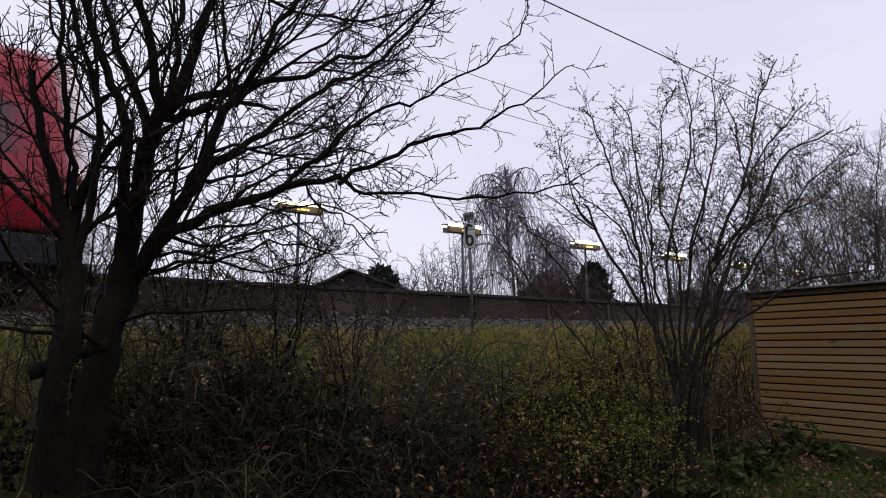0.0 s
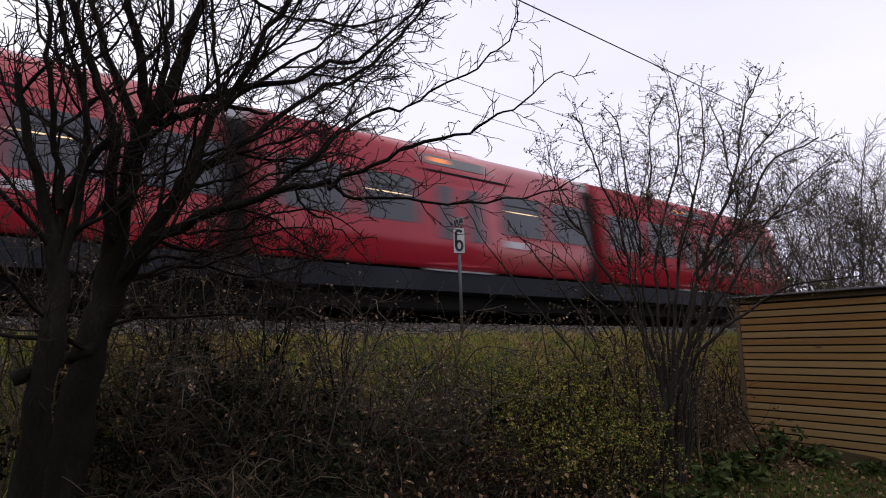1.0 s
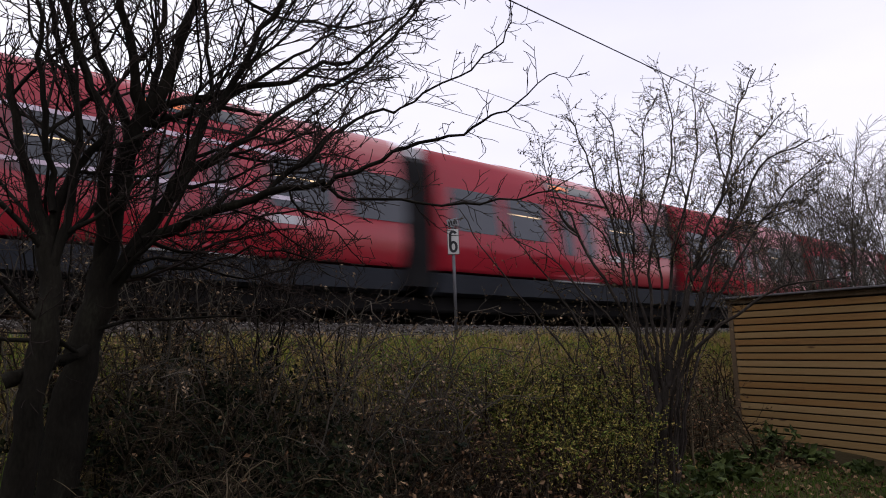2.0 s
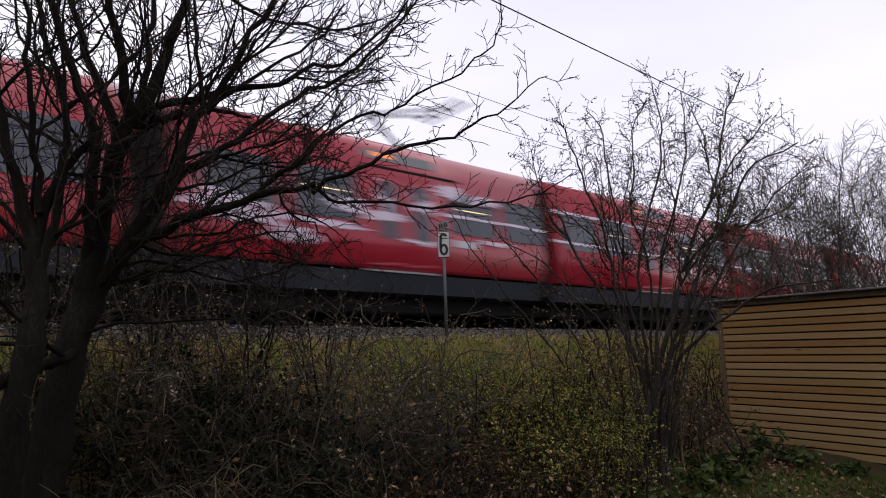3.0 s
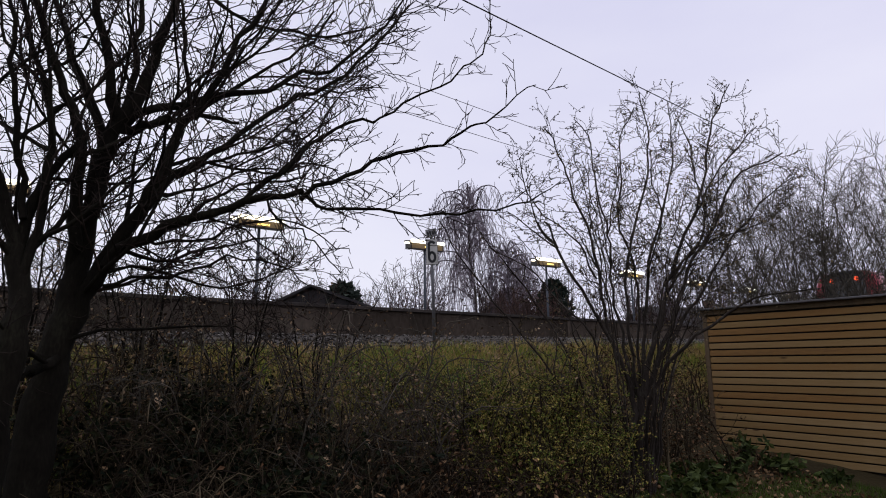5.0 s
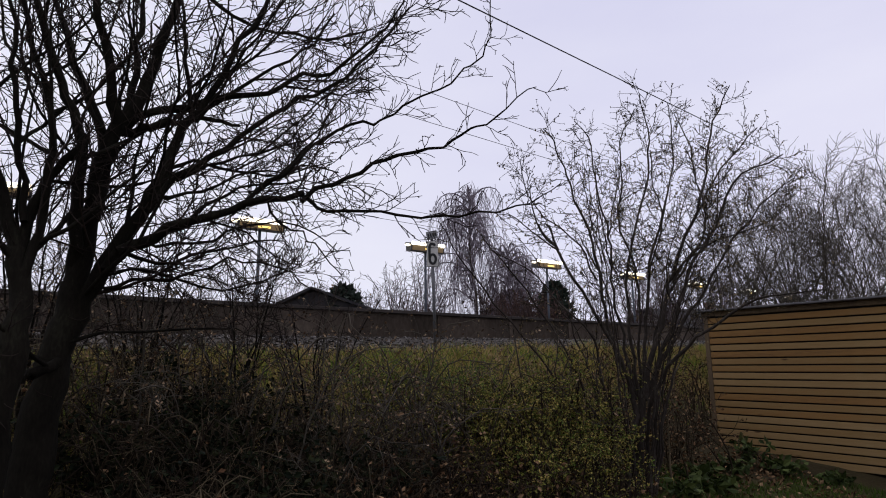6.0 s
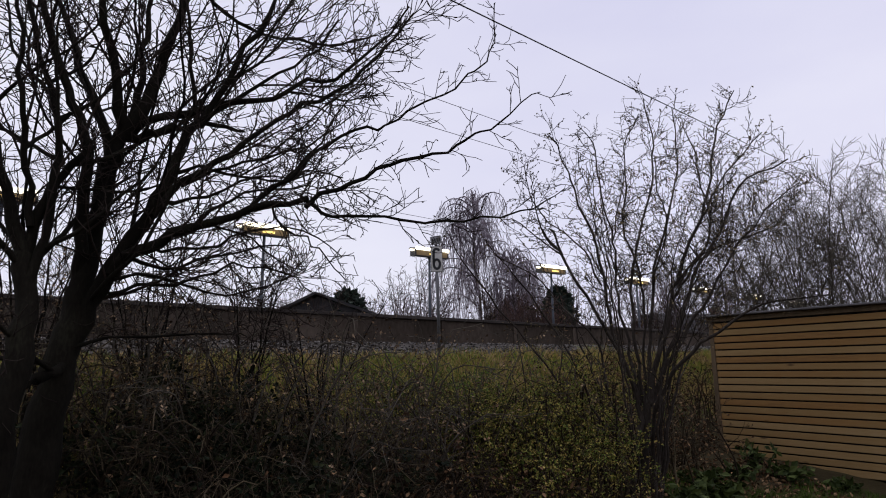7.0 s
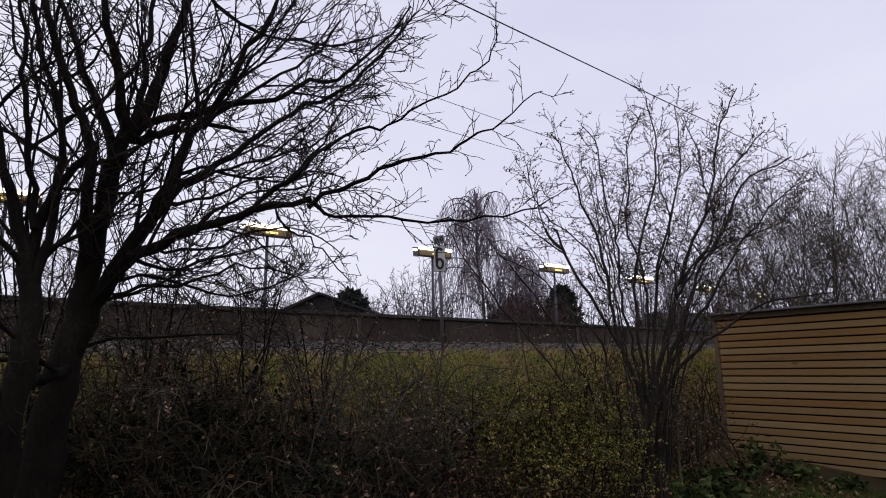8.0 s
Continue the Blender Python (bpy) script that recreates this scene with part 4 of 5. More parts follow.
    t.limb([(-1.68, 4.05, 2.45), (-1.55, 4.16, 2.44), (-1.33, 4.27, 2.49), (-1.13, 4.38, 2.61), (-0.92, 4.48, 2.66), (-0.69, 4.59, 2.59), (-0.54, 4.70, 2.48)], 0.0120, 0.0043, **e)
    t.limb([(-1.84, 4.06, 2.39), (-1.68, 4.23, 2.34), (-1.52, 4.40, 2.41), (-1.25, 4.56, 2.51), (-1.05, 4.73, 2.59), (-0.91, 4.90, 2.57)], 0.0142, 0.0045, **c)
    t.limb([(-1.95, 4.06, 2.21), (-1.85, 4.29, 2.32), (-1.63, 4.52, 2.27), (-1.38, 4.74, 2.21), (-1.14, 4.97, 2.32), (-0.92, 5.20, 2.49)], 0.0142, 0.0048, **c)
    t.limb([(-1.69, 4.10, 2.77), (-1.51, 4.22, 2.80), (-1.32, 4.34, 2.92), (-1.12, 4.46, 3.03), (-0.86, 4.58, 3.07), (-0.58, 4.70, 3.19)], 0.0143, 0.0045, **e)
    t.limb([(-1.37, 4.00, 2.57), (-1.26, 4.15, 2.58), (-1.11, 4.30, 2.54), (-0.95, 4.45, 2.40), (-0.77, 4.60, 2.38)], 0.0097, 0.0042, **e)
    t.limb([(-1.64, 4.20, 2.98), (-1.49, 4.34, 3.09), (-1.25, 4.48, 3.04), (-1.03, 4.62, 3.04), (-0.81, 4.76, 3.17), (-0.56, 4.90, 3.17)], 0.0148, 0.0046, **c)
    t.limb([(-2.14, 4.00, 1.78), (-2.03, 4.10, 1.85), (-1.86, 4.20, 1.89), (-1.61, 4.30, 1.90), (-1.27, 4.40, 1.91), (-1.18, 4.50, 1.89)], 0.0142, 0.0042, lift=0.0, **e)
    t.spread(3, 2.0, 3.3, (1.0, 1.8), (0.012, 0.02), b, limit=0.028)
    t.spread(16, 2.9, 4.2, (1.0, 1.7), (0.009, 0.014), e, lift=0.09, reach=-1.0)
    t.buds(0.3, 0.014, 0.0)
    t.done(BARK, TWIG, TWIG)
    s = Plant("bare_tree", "dark bare tree trunk forking low beside a larger tree", "tree", -2.4, 3.55, 33)
    s.limb([(-2.20, 3.55, 0.90), (-2.19, 3.57, 1.24), (-2.18, 3.60, 1.53), (-2.17, 3.63, 1.77), (-2.18, 3.65, 1.96), (-2.22, 3.68, 2.16), (-2.26, 3.70, 2.33)], 0.0829, 0.0589, spacing=0.4, length=0.5, sides=10, start=0.4)
    s.limb([(-2.24, 3.70, 2.21), (-2.24, 3.74, 2.52), (-2.20, 3.78, 2.71), (-2.14, 3.82, 2.86), (-2.07, 3.86, 3.01), (-2.01, 3.90, 3.11)], 0.0390, 0.0166, **b)
    s.limb([(-2.25, 3.70, 2.26), (-2.30, 3.68, 2.49), (-2.36, 3.65, 2.72), (-2.43, 3.62, 2.96), (-2.50, 3.60, 3.34)], 0.0430, 0.0190, **b)
    s.limb([(-2.20, 3.68, 2.14), (-2.18, 3.71, 2.36), (-2.16, 3.74, 2.57), (-2.14, 3.76, 2.82), (-2.16, 3.79, 3.09), (-2.23, 3.82, 3.36), (-2.34, 3.84, 3.61), (-2.42, 3.87, 3.91), (-2.50, 3.90, 4.21)], 0.0289, 0.0143, **b)
    s.limb([(-2.22, 3.70, 2.50), (-2.25, 3.67, 2.73), (-2.27, 3.63, 2.96), (-2.28, 3.60, 3.19), (-2.30, 3.57, 3.43), (-2.28, 3.53, 3.66), (-2.31, 3.50, 3.94)], 0.0217, 0.0108, **b)
    s.limb([(-2.13, 3.98, 1.70), (-2.16, 3.86, 1.65), (-2.20, 3.74, 1.61), (-2.24, 3.62, 1.56), (-2.30, 3.50, 1.52)], 0.0302, 0.0411, spacing=0.2, length=0.4)
    s.spread(10, 1.9, 3.6, (0.9, 1.8), (0.01, 0.018), e)
    s.spread(6, 1.6, 3.0, (0.9, 1.8), (0.012, 0.02), b)
    s.buds(0.3, 0.014, 0.0)
    s.done(BARK, TWIG, TWIG)


# stems that lean low out of the hazel
LOW_STEMS = (((1.6, 6.0, 1.01), (1.3, 6.0, 1.54), (0.8, 6.0, 2.19), (0.5, 6.0, 2.64), (0.3, 5.9, 2.96)), ((1.7, 6.0, 1.11), (1.5, 6.0, 1.63), (1.2, 6.0, 2.17), (0.9, 6.0, 2.62), (0.7, 5.9, 2.83)), ((1.8, 6.0, 1.31), (1.7, 5.9, 1.83), (1.4, 5.9, 2.16), (1.1, 5.9, 2.49), (0.8, 5.9, 2.66)))


def build_shrub_tree():
    t = Plant("hazel_shrub", "bare multi-stemmed hazel shrub with small buds and catkins", "shrub", 2.13, 6.25, 44)
    b = dict(spacing=0.058, length=0.48, levels=2, thin=0.003, start=0.33, bend=0.18)
    t.limb([(2.06, 6.20, 0.34), (2.13, 6.20, 0.70), (2.18, 6.20, 0.97), (2.22, 6.20, 1.25)], 0.0569, 0.0397, spacing=0)
    t.limb([(1.96, 6.10, 0.36), (2.05, 6.12, 0.80), (2.12, 6.13, 1.11), (2.11, 6.15, 1.37)], 0.0268, 0.0261, spacing=0)
    t.limb([(2.21, 6.30, 0.31), (2.26, 6.30, 0.68), (2.31, 6.30, 1.09), (2.41, 6.30, 1.36)], 0.0180, 0.0180, spacing=0)
    t.limb([(2.16, 6.20, 1.21), (2.01, 6.15, 1.64), (1.81, 6.10, 2.02), (1.60, 6.05, 2.41), (1.47, 6.00, 2.66), (1.34, 5.95, 2.82), (1.26, 5.90, 2.92)], 0.0174, 0.0109, spacing=0.25, length=0.4)
    t.limb([(1.43, 5.93, 2.69), (1.38, 5.92, 2.84), (1.34, 5.90, 2.95)], 0.0110, 0.0091, spacing=0)
    t.limb([(2.15, 6.20, 1.29), (1.98, 6.19, 1.80), (1.89, 6.17, 2.36), (1.85, 6.16, 2.76), (1.76, 6.15, 3.09), (1.66, 6.14, 3.37), (1.59, 6.12, 3.57), (1.52, 6.11, 3.77), (1.44, 6.10, 3.98)], 0.0193, 0.0047, **b)
    t.limb([(2.19, 6.25, 1.28), (2.13, 6.28, 1.62), (2.10, 6.31, 2.00), (2.06, 6.34, 2.43), (2.11, 6.38, 2.79), (2.04, 6.41, 3.27), (2.00, 6.44, 3.67), (2.00, 6.47, 4.03), (1.86, 6.50, 4.22)], 0.0176, 0.0045, **b)
    t.limb([(2.20, 6.20, 1.23), (2.16, 6.17, 1.63), (2.13, 6.14, 2.07), (2.22, 6.11, 2.74), (2.37, 6.09, 3.18), (2.46, 6.06, 3.57), (2.48, 6.03, 3.93), (2.41, 6.00, 4.34)], 0.0194, 0.0044, **b)
    t.limb([(2.24, 6.25, 1.23), (2.37, 6.30, 1.99), (2.49, 6.35, 2.61), (2.60, 6.40, 2.85), (2.76, 6.45, 3.27), (2.91, 6.50, 3.67), (2.95, 6.55, 4.04), (2.98, 6.60, 4.46)], 0.0196, 0.0049, **b)
    t.limb([(2.24, 6.20, 1.23), (2.49, 6.21, 1.98), (2.66, 6.22, 2.46), (2.78, 6.23, 2.75), (2.92, 6.24, 2.97), (3.10, 6.26, 3.37), (3.18, 6.27, 3.71), (3.32, 6.28, 4.10), (3.44, 6.29, 4.37), (3.56, 6.30, 4.53)], 0.0252, 0.0049, **b)
    t.limb([(2.25, 6.20, 1.23), (2.51, 6.14, 1.84), (2.76, 6.09, 2.44), (2.96, 6.03, 2.76), (3.12, 5.97, 3.05), (3.21, 5.91, 3.31), (3.46, 5.86, 3.43), (3.72, 5.80, 3.55)], 0.0233, 0.0063, **b)
    t.limb([(2.25, 6.15, 1.18), (2.40, 5.93, 1.54), (2.62, 5.70, 1.79), (2.81, 5.47, 1.96), (2.95, 5.25, 2.08), (3.05, 5.03, 2.09), (3.22, 4.80, 2.10)], 0.0231, 0.0051, spacing=0.18, length=0.4, levels=2, lift=0.0)
    t.limb([(2.29, 6.30, 1.36), (2.56, 6.36, 2.08), (2.78, 6.41, 2.43), (3.08, 6.47, 2.80), (3.23, 6.53, 3.12), (3.21, 6.59, 3.52), (3.19, 6.64, 3.93), (3.16, 6.70, 4.28)], 0.0178, 0.0049, **b)
    t.limb([(2.27, 6.20, 1.26), (2.59, 6.13, 1.84), (2.89, 6.07, 2.26), (3.13, 6.00, 2.64), (3.37, 5.93, 2.96), (3.59, 5.87, 3.17), (3.80, 5.80, 3.32)], 0.0194, 0.0045, **b)
    t.limb([(2.24, 6.30, 1.25), (2.30, 6.35, 1.86), (2.35, 6.40, 2.44), (2.24, 6.45, 3.06), (2.33, 6.50, 3.51), (2.36, 6.55, 3.98), (2.57, 6.60, 4.40)], 0.0158, 0.0048, **b)
    t.limb([(2.93, 6.25, 2.97), (3.16, 6.17, 3.39), (3.43, 6.08, 3.72), (3.59, 6.00, 3.92)], 0.0124, 0.0046, **b)
    t.limb([(2.65, 6.20, 2.40), (2.86, 6.15, 2.68), (3.26, 6.10, 2.83), (3.60, 6.05, 2.93), (3.83, 6.00, 3.09)], 0.0140, 0.0045, **b)
    t.limb([(1.87, 6.20, 2.42), (1.73, 6.22, 2.78), (1.47, 6.25, 3.03), (1.26, 6.28, 3.34), (1.20, 6.30, 3.72)], 0.0096, 0.0042, **b)
    for way in LOW_STEMS:
        t.limb(way, 0.013, 0.004, spacing=0.13, length=0.4, levels=2, thin=0.0028, lift=0.0)
    for i in range(13):
        a, k = t.rng.uniform(0, 6.28), t.rng.uniform(0.5, 1.1)
        h = t.rng.uniform(1.6, 3.2)
        f = Vector((2.13 + 0.15 * math.cos(a), 6.25 + 0.15 * math.sin(a), 0.35))
        o = Vector((math.cos(a) * k, math.sin(a) * k, 0))
        t.limb([f, f + o * 0.2 + Vector((0, 0, h * 0.4)), f + o * 0.55 + Vector((0, 0, h * 0.75)), f + o + Vector((0, 0, h))], t.rng.uniform(0.008, 0.016), 0.003, spacing=0.2, length=0.5, levels=2, start=0.5, thin=0.003)
    t.spread(10, 2.1, 3.0, (0.5, 0.9), (0.008, 0.014), dict(b, spacing=0.12))
    t.buds(0.75, 0.024, 1.0)
    t.side_buds(5200, 0.017)
    t.done(BARK_HAZEL, TWIG_PALE, CATKIN, ("trunk", "crown", "catkin"))


def thicket_tree(name, label, x, y, height, spread, stems, seed, wood, fine, twig=0.9, spacing=0.2, levels=2, r0=0.05, thin=0.004, category="tree", z=None, leaf=None, leaf_size=0.03, share=0.3, droop=0.5, lift=0.05, start=0.2, angle=(35, 65)):
    """A multi-stemmed bare tree or shrub."""
    t = Plant(name, label, category, x, y, seed, z)
    r = t.rng
    for i in range(stems):
        a = 2 * math.pi * (i + r.random()) / stems
        h = height * r.uniform(0.72, 1.0)
        k = spread * r.uniform(0.3, 1.0)
        top = Vector((math.cos(a) * k, math.sin(a) * k, h))
        foot = Vector((math.cos(a), math.sin(a), 0)) * min(0.25, spread * 0.1)
        pts = [t.o + foot + Vector((top.x * f ** 1.5 + r.gauss(0, 0.04) * height * 0.2, top.y * f ** 1.5 + r.gauss(0, 0.04) * height * 0.2, h * f)) for f in (0.28, 0.52, 0.78, 1.0)]
        t.limb([t.o + foot] + pts, r0 * r.uniform(0.7, 1.1), thin, spacing, twig, levels, 6, start, lift, thin, angle=angle)
    if leaf:
        t.buds(share, leaf_size, droop)
    return t.done(wood, fine, leaf, ("wood", "crown", "foliage"))


def weeping_birch(x, y, height, seed, crown):
    t = Plant("weeping_birch", "tall weeping birch with long hanging bare twigs", "tree", x, y, seed, 1.9)
    r = t.rng
    t.limb([t.o, t.o + Vector((0.2, 0, height * 0.35)), t.o + Vector((-0.1, 0, height * 0.65)), t.o + Vector((0.1, 0, height * 0.95))], 0.17, 0.03, spacing=0)
    for i in range(34):
        h = height * (0.36 + 0.6 * (i / 34) ** 0.62)
        a = r.uniform(0, 2 * math.pi)
        k = crown * r.uniform(0.5, 1.0) * (1.1 - 0.45 * (h / height - 0.38))
        rise = height * 0.07
        way = [Vector((0, 0, h)), Vector((math.cos(a) * k * 0.4, math.sin(a) * k * 0.4, h + rise)), Vector((math.cos(a) * k * 0.8, math.sin(a) * k * 0.8, h + rise * 0.9)), Vector((math.cos(a) * k, math.sin(a) * k, h - 0.3))]
        pts, rad = smooth_path([(*p, 0.07 - 0.018 * j) for j, p in enumerate(way)], 0.4)
        t.fine.add(pts, rad, 5)
        for p in pts[2:]:
            for _ in range(4):
                q = p + Vector((r.gauss(0, 0.25), r.gauss(0, 0.25), r.gauss(0, 0.15)))
                ln = r.uniform(0.8, 4.2)
                t.fine.add(wander(r, q, Vector((r.gauss(0, 0.3), r.gauss(0, 0.3), -0.6)), ln, 5, 0.07, -0.22), [0.017, 0.016, 0.015, 0.013, 0.012, 0.009], 3)
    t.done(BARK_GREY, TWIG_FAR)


def conifer(x, y, z, height, radius, seed):
    t = Plant("conifer", "dark evergreen conifer with dense needles", "tree", x, y, seed, z)
    r = t.rng
    t.wood.add([Vector((0, 0, 0)), Vector((0, 0, height))], [0.2, 0.02], 8)
    for _ in range(3600):
        f = r.random() ** 0.7
        k = radius * (1 - f) ** 0.42 * r.uniform(0.3, 1.25)
        a = r.uniform(0, 2 * math.pi)
        t.leaf.add(r, Vector((math.cos(a) * k, math.sin(a) * k, height * f)), r.uniform(0.25, 0.6), 0.3)
    t.done(BARK, TWIG, CONIFER, ("trunk", "crown", "foliage"))


def house(x, y, z, turn, w, d, eave, ridge, wall, roof, label):
    m = Matrix.Translation((x, y, z)) @ pose(0, 0, 0, 0, 0, turn)
    h = empty("house", m, label, "house")
    bm = bmesh.new()
    prof = [(-d / 2, 0), (d / 2, 0), (d / 2, eave), (0, ridge - 0.1), (-d / 2, eave)]
    a = [bm.verts.new((-w / 2, p, q)) for p, q in prof]
    b = [bm.verts.new((w / 2, p, q)) for p, q in prof]
    for i in range(5):
        bm.faces.new((a[i], a[(i + 1) % 5], b[(i + 1) % 5], b[i]))
    bm.faces.new(a), bm.faces.new(b)
    part("wall", bm, wall, h)
    for k in (-1, 1):
        bm = bmesh.new()
        o = d / 2 + 0.5
        zz = eave - 0.5 * (ridge - eave) / (d / 2)
        lo = [(-w / 2 - 0.4, k * o, zz), (w / 2 + 0.4, k * o, zz), (w / 2 + 0.4, 0, ridge), (-w / 2 - 0.4, 0, ridge)]
        vs = [bm.verts.new(p) for p in lo] + [bm.verts.new((p[0], p[1], p[2] + 0.16)) for p in lo]
        for f in ((0, 1, 2, 3), (4, 5, 6, 7), (0, 1, 5, 4), (1, 2, 6, 5), (2, 3, 7, 6), (3, 0, 4, 7)):
            bm.faces.new([vs[i] for i in f])
        part("roof", bm, roof, h)
    part("chimney", box((w * 0.2, -0.3, ridge - 0.6), (w * 0.2 + 0.6, 0.3, ridge + 0.7), 0.03), BRICK_WALL, h)
    for x0 in (-w * 0.3, w * 0.15):
        part("window", box((x0, -d / 2 - 0.03, eave * 0.45), (x0 + 1.1, -d / 2 + 0.02, eave * 0.85), 0.01), PANE, h)


def build_distance():
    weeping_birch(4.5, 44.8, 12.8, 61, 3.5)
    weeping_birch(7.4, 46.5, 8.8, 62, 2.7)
    house(-5.1, 43, 1.9, 78, 8.0, 11.5, 2.7, 5.0, ROOF_TILE, ROOF_TILE, "low house with a dark tiled gable roof")
    house(8.0, 52, 1.9, 80, 9, 6.5, 2.4, 5.6, BRICK_WALL, ROOF_RED, "brick house with a red tiled roof")
    house(22.5, 50, 1.9, 20, 9, 7, 2.2, 3.9, HOUSE_WALL, ROOF_TILE, "low house with a dark tiled gable roof")
    conifer(-4.3, 40, 1.9, 5.2, 2.0, 71)
    conifer(10.1, 44.0, 1.9, 5.6, 1.5, 72)
    for i, (x, y, h) in enumerate(((6.6, 41.5, 4.4), (7.7, 42.0, 5.0), (8.7, 41.0, 4.3))):
        thicket_tree("far_shrub", "reddish-brown twiggy shrub beyond the platform", x, y, h, 1.5, 16, 170 + i, RED_TWIG, RED_TWIG, 1.1, 0.24, 2, 0.05, 0.014, category="shrub", z=1.9)
    rng = random.Random(8)
    for i in range(34):
        x = -34 + 1.95 * i + rng.uniform(-0.8, 0.8)
        thicket_tree("far_tree", "bare tree beyond the platform, its stem colour paled for haze", x, 47 + rng.uniform(-3, 8), rng.uniform(6.4, 9.0), rng.uniform(1.4, 2.6), 9, 100 + i, TWIG_FAR, TWIG_BROWN, 1.8, 0.5, 2, 0.07, 0.016, z=1.9)
    for i in range(15):
        x = -22 + 2.9 * i + rng.uniform(-0.8, 0.8)
        thicket_tree("far_shrub", "brown twiggy shrub beyond the platform", x, 38 + rng.uniform(-2, 3), rng.uniform(4.1, 5.5), 1.5, 12, 140 + i, TWIG_BROWN, TWIG_BROWN, 1.0, 0.3, 2, 0.04, 0.012, category="shrub", z=1.9)


def build_right_wood():
    places = ((6.3, 12.4, 4.2), (7.6, 11.6, 4.7), (8.7, 11.2, 4.9), (9.9, 11.0, 5.0), (8.2, 13.2, 5.3), (10.4, 12.4, 5.3), (11.6, 11.6, 5.3), (12.0, 13.0, 5.4), (9.2, 14.0, 5.5))
    for i, (x, y, h) in enumerate(places):
        thicket_tree("bare_tree", "grey bare multi-stemmed tree behind the garden shed", x, y, h + 0.1, 1.9, 9, 200 + i, BARK_GREY, TWIG_OLIVE, 1.05, 0.118, 2, 0.026, 0.0044, start=0.36, angle=(28, 62))
    for i, (x, y, h) in enumerate(((8.8, 9.6, 2.3), (9.6, 9.2, 2.5))):
        thicket_tree("bare_shrub", "brown twiggy bare shrub behind the garden shed", x, y, h, 0.9, 12, 220 + i, BRAMBLE, BRAMBLE, 0.6, 0.15, 2, 0.02, 0.004, "shrub")


def bush_patch(name, label, category, centre, spread, stems, height, seed, wood, leaf, leaf_size, share, arch=0.6, twig=0.5, spacing=0.16, lift=-0.02, droop=0.4, per_tip=1):
    """A tangle of arching stems with leaves that cling to them."""
    t = Plant(name, label, category, centre[0], centre[1], seed)
    r = t.rng
    for _ in range(stems):
        x, y = r.gauss(0, spread[0] * 0.5), r.gauss(0, spread[1] * 0.5)
        z = on_land(centre[0] + x, centre[1] + y) - t.o.z
        a = r.uniform(0, 2 * math.pi)
        h = height * r.uniform(0.45, 1.05)
        k = arch * r.uniform(0.3, 1.1)
        foot = Vector((x, y, z - 0.03))
        out = Vector((math.cos(a) * k, math.sin(a) * k, 0))
        way = [foot, foot + out * 0.15 + Vector((0, 0, h * 0.5)), foot + out * 0.5 + Vector((0, 0, h * 0.95)), foot + out + Vector((0, 0, h * r.uniform(0.7, 1.05)))]
        t.limb([p + t.o for p in way], 0.011, 0.003, spacing, twig, 2, 4, 0.15, lift, 0.0022)
    for _ in range(per_tip):
        t.buds(share, leaf_size, droop)
    return t.done(wood, wood, leaf, ("wood", "crown", "foliage"))


def build_canes():
    """Long pale bramble canes that arch through the thicket."""
    rng = random.Random(77)
    thing = empty("bramble_canes", Matrix.Translation((0, 4.8, on_land(0, 4.8))), "long pale arching bramble canes rooted at the embankment foot", "bramble")
    o = thing.matrix_basis.translation
    for _ in range(26):
        x, y = rng.uniform(-1.9, 0.9), rng.uniform(4.2, 5.6)
        a, k, h = rng.uniform(-0.6, 0.6) + rng.choice((0, math.pi)), rng.uniform(0.7, 1.6), rng.uniform(0.4, 0.95)
        d = Vector((math.cos(a), math.sin(a) * 0.6, 0)) * k
        foot = Vector((x, y, on_land(x, y) - 0.02))
        end = foot + d
        end.z = on_land(end.x, end.y) + h * rng.uniform(0.3, 1.0)
        mid = foot.lerp(end, 0.5)
        mid.z = max(foot.z, end.z) + h * rng.uniform(0.3, 0.7)
        pts, rad = smooth_path([(*(foot - o), 0.004), (*(foot.lerp(mid, 0.5) - o + Vector((0, 0, h * 0.25))), 0.004), (*(mid - o), 0.0032), (*(end - o), 0.002)])
        t = Tubes()
        t.add(pts, rad, 5)
        t.link("cane", CANE, thing)


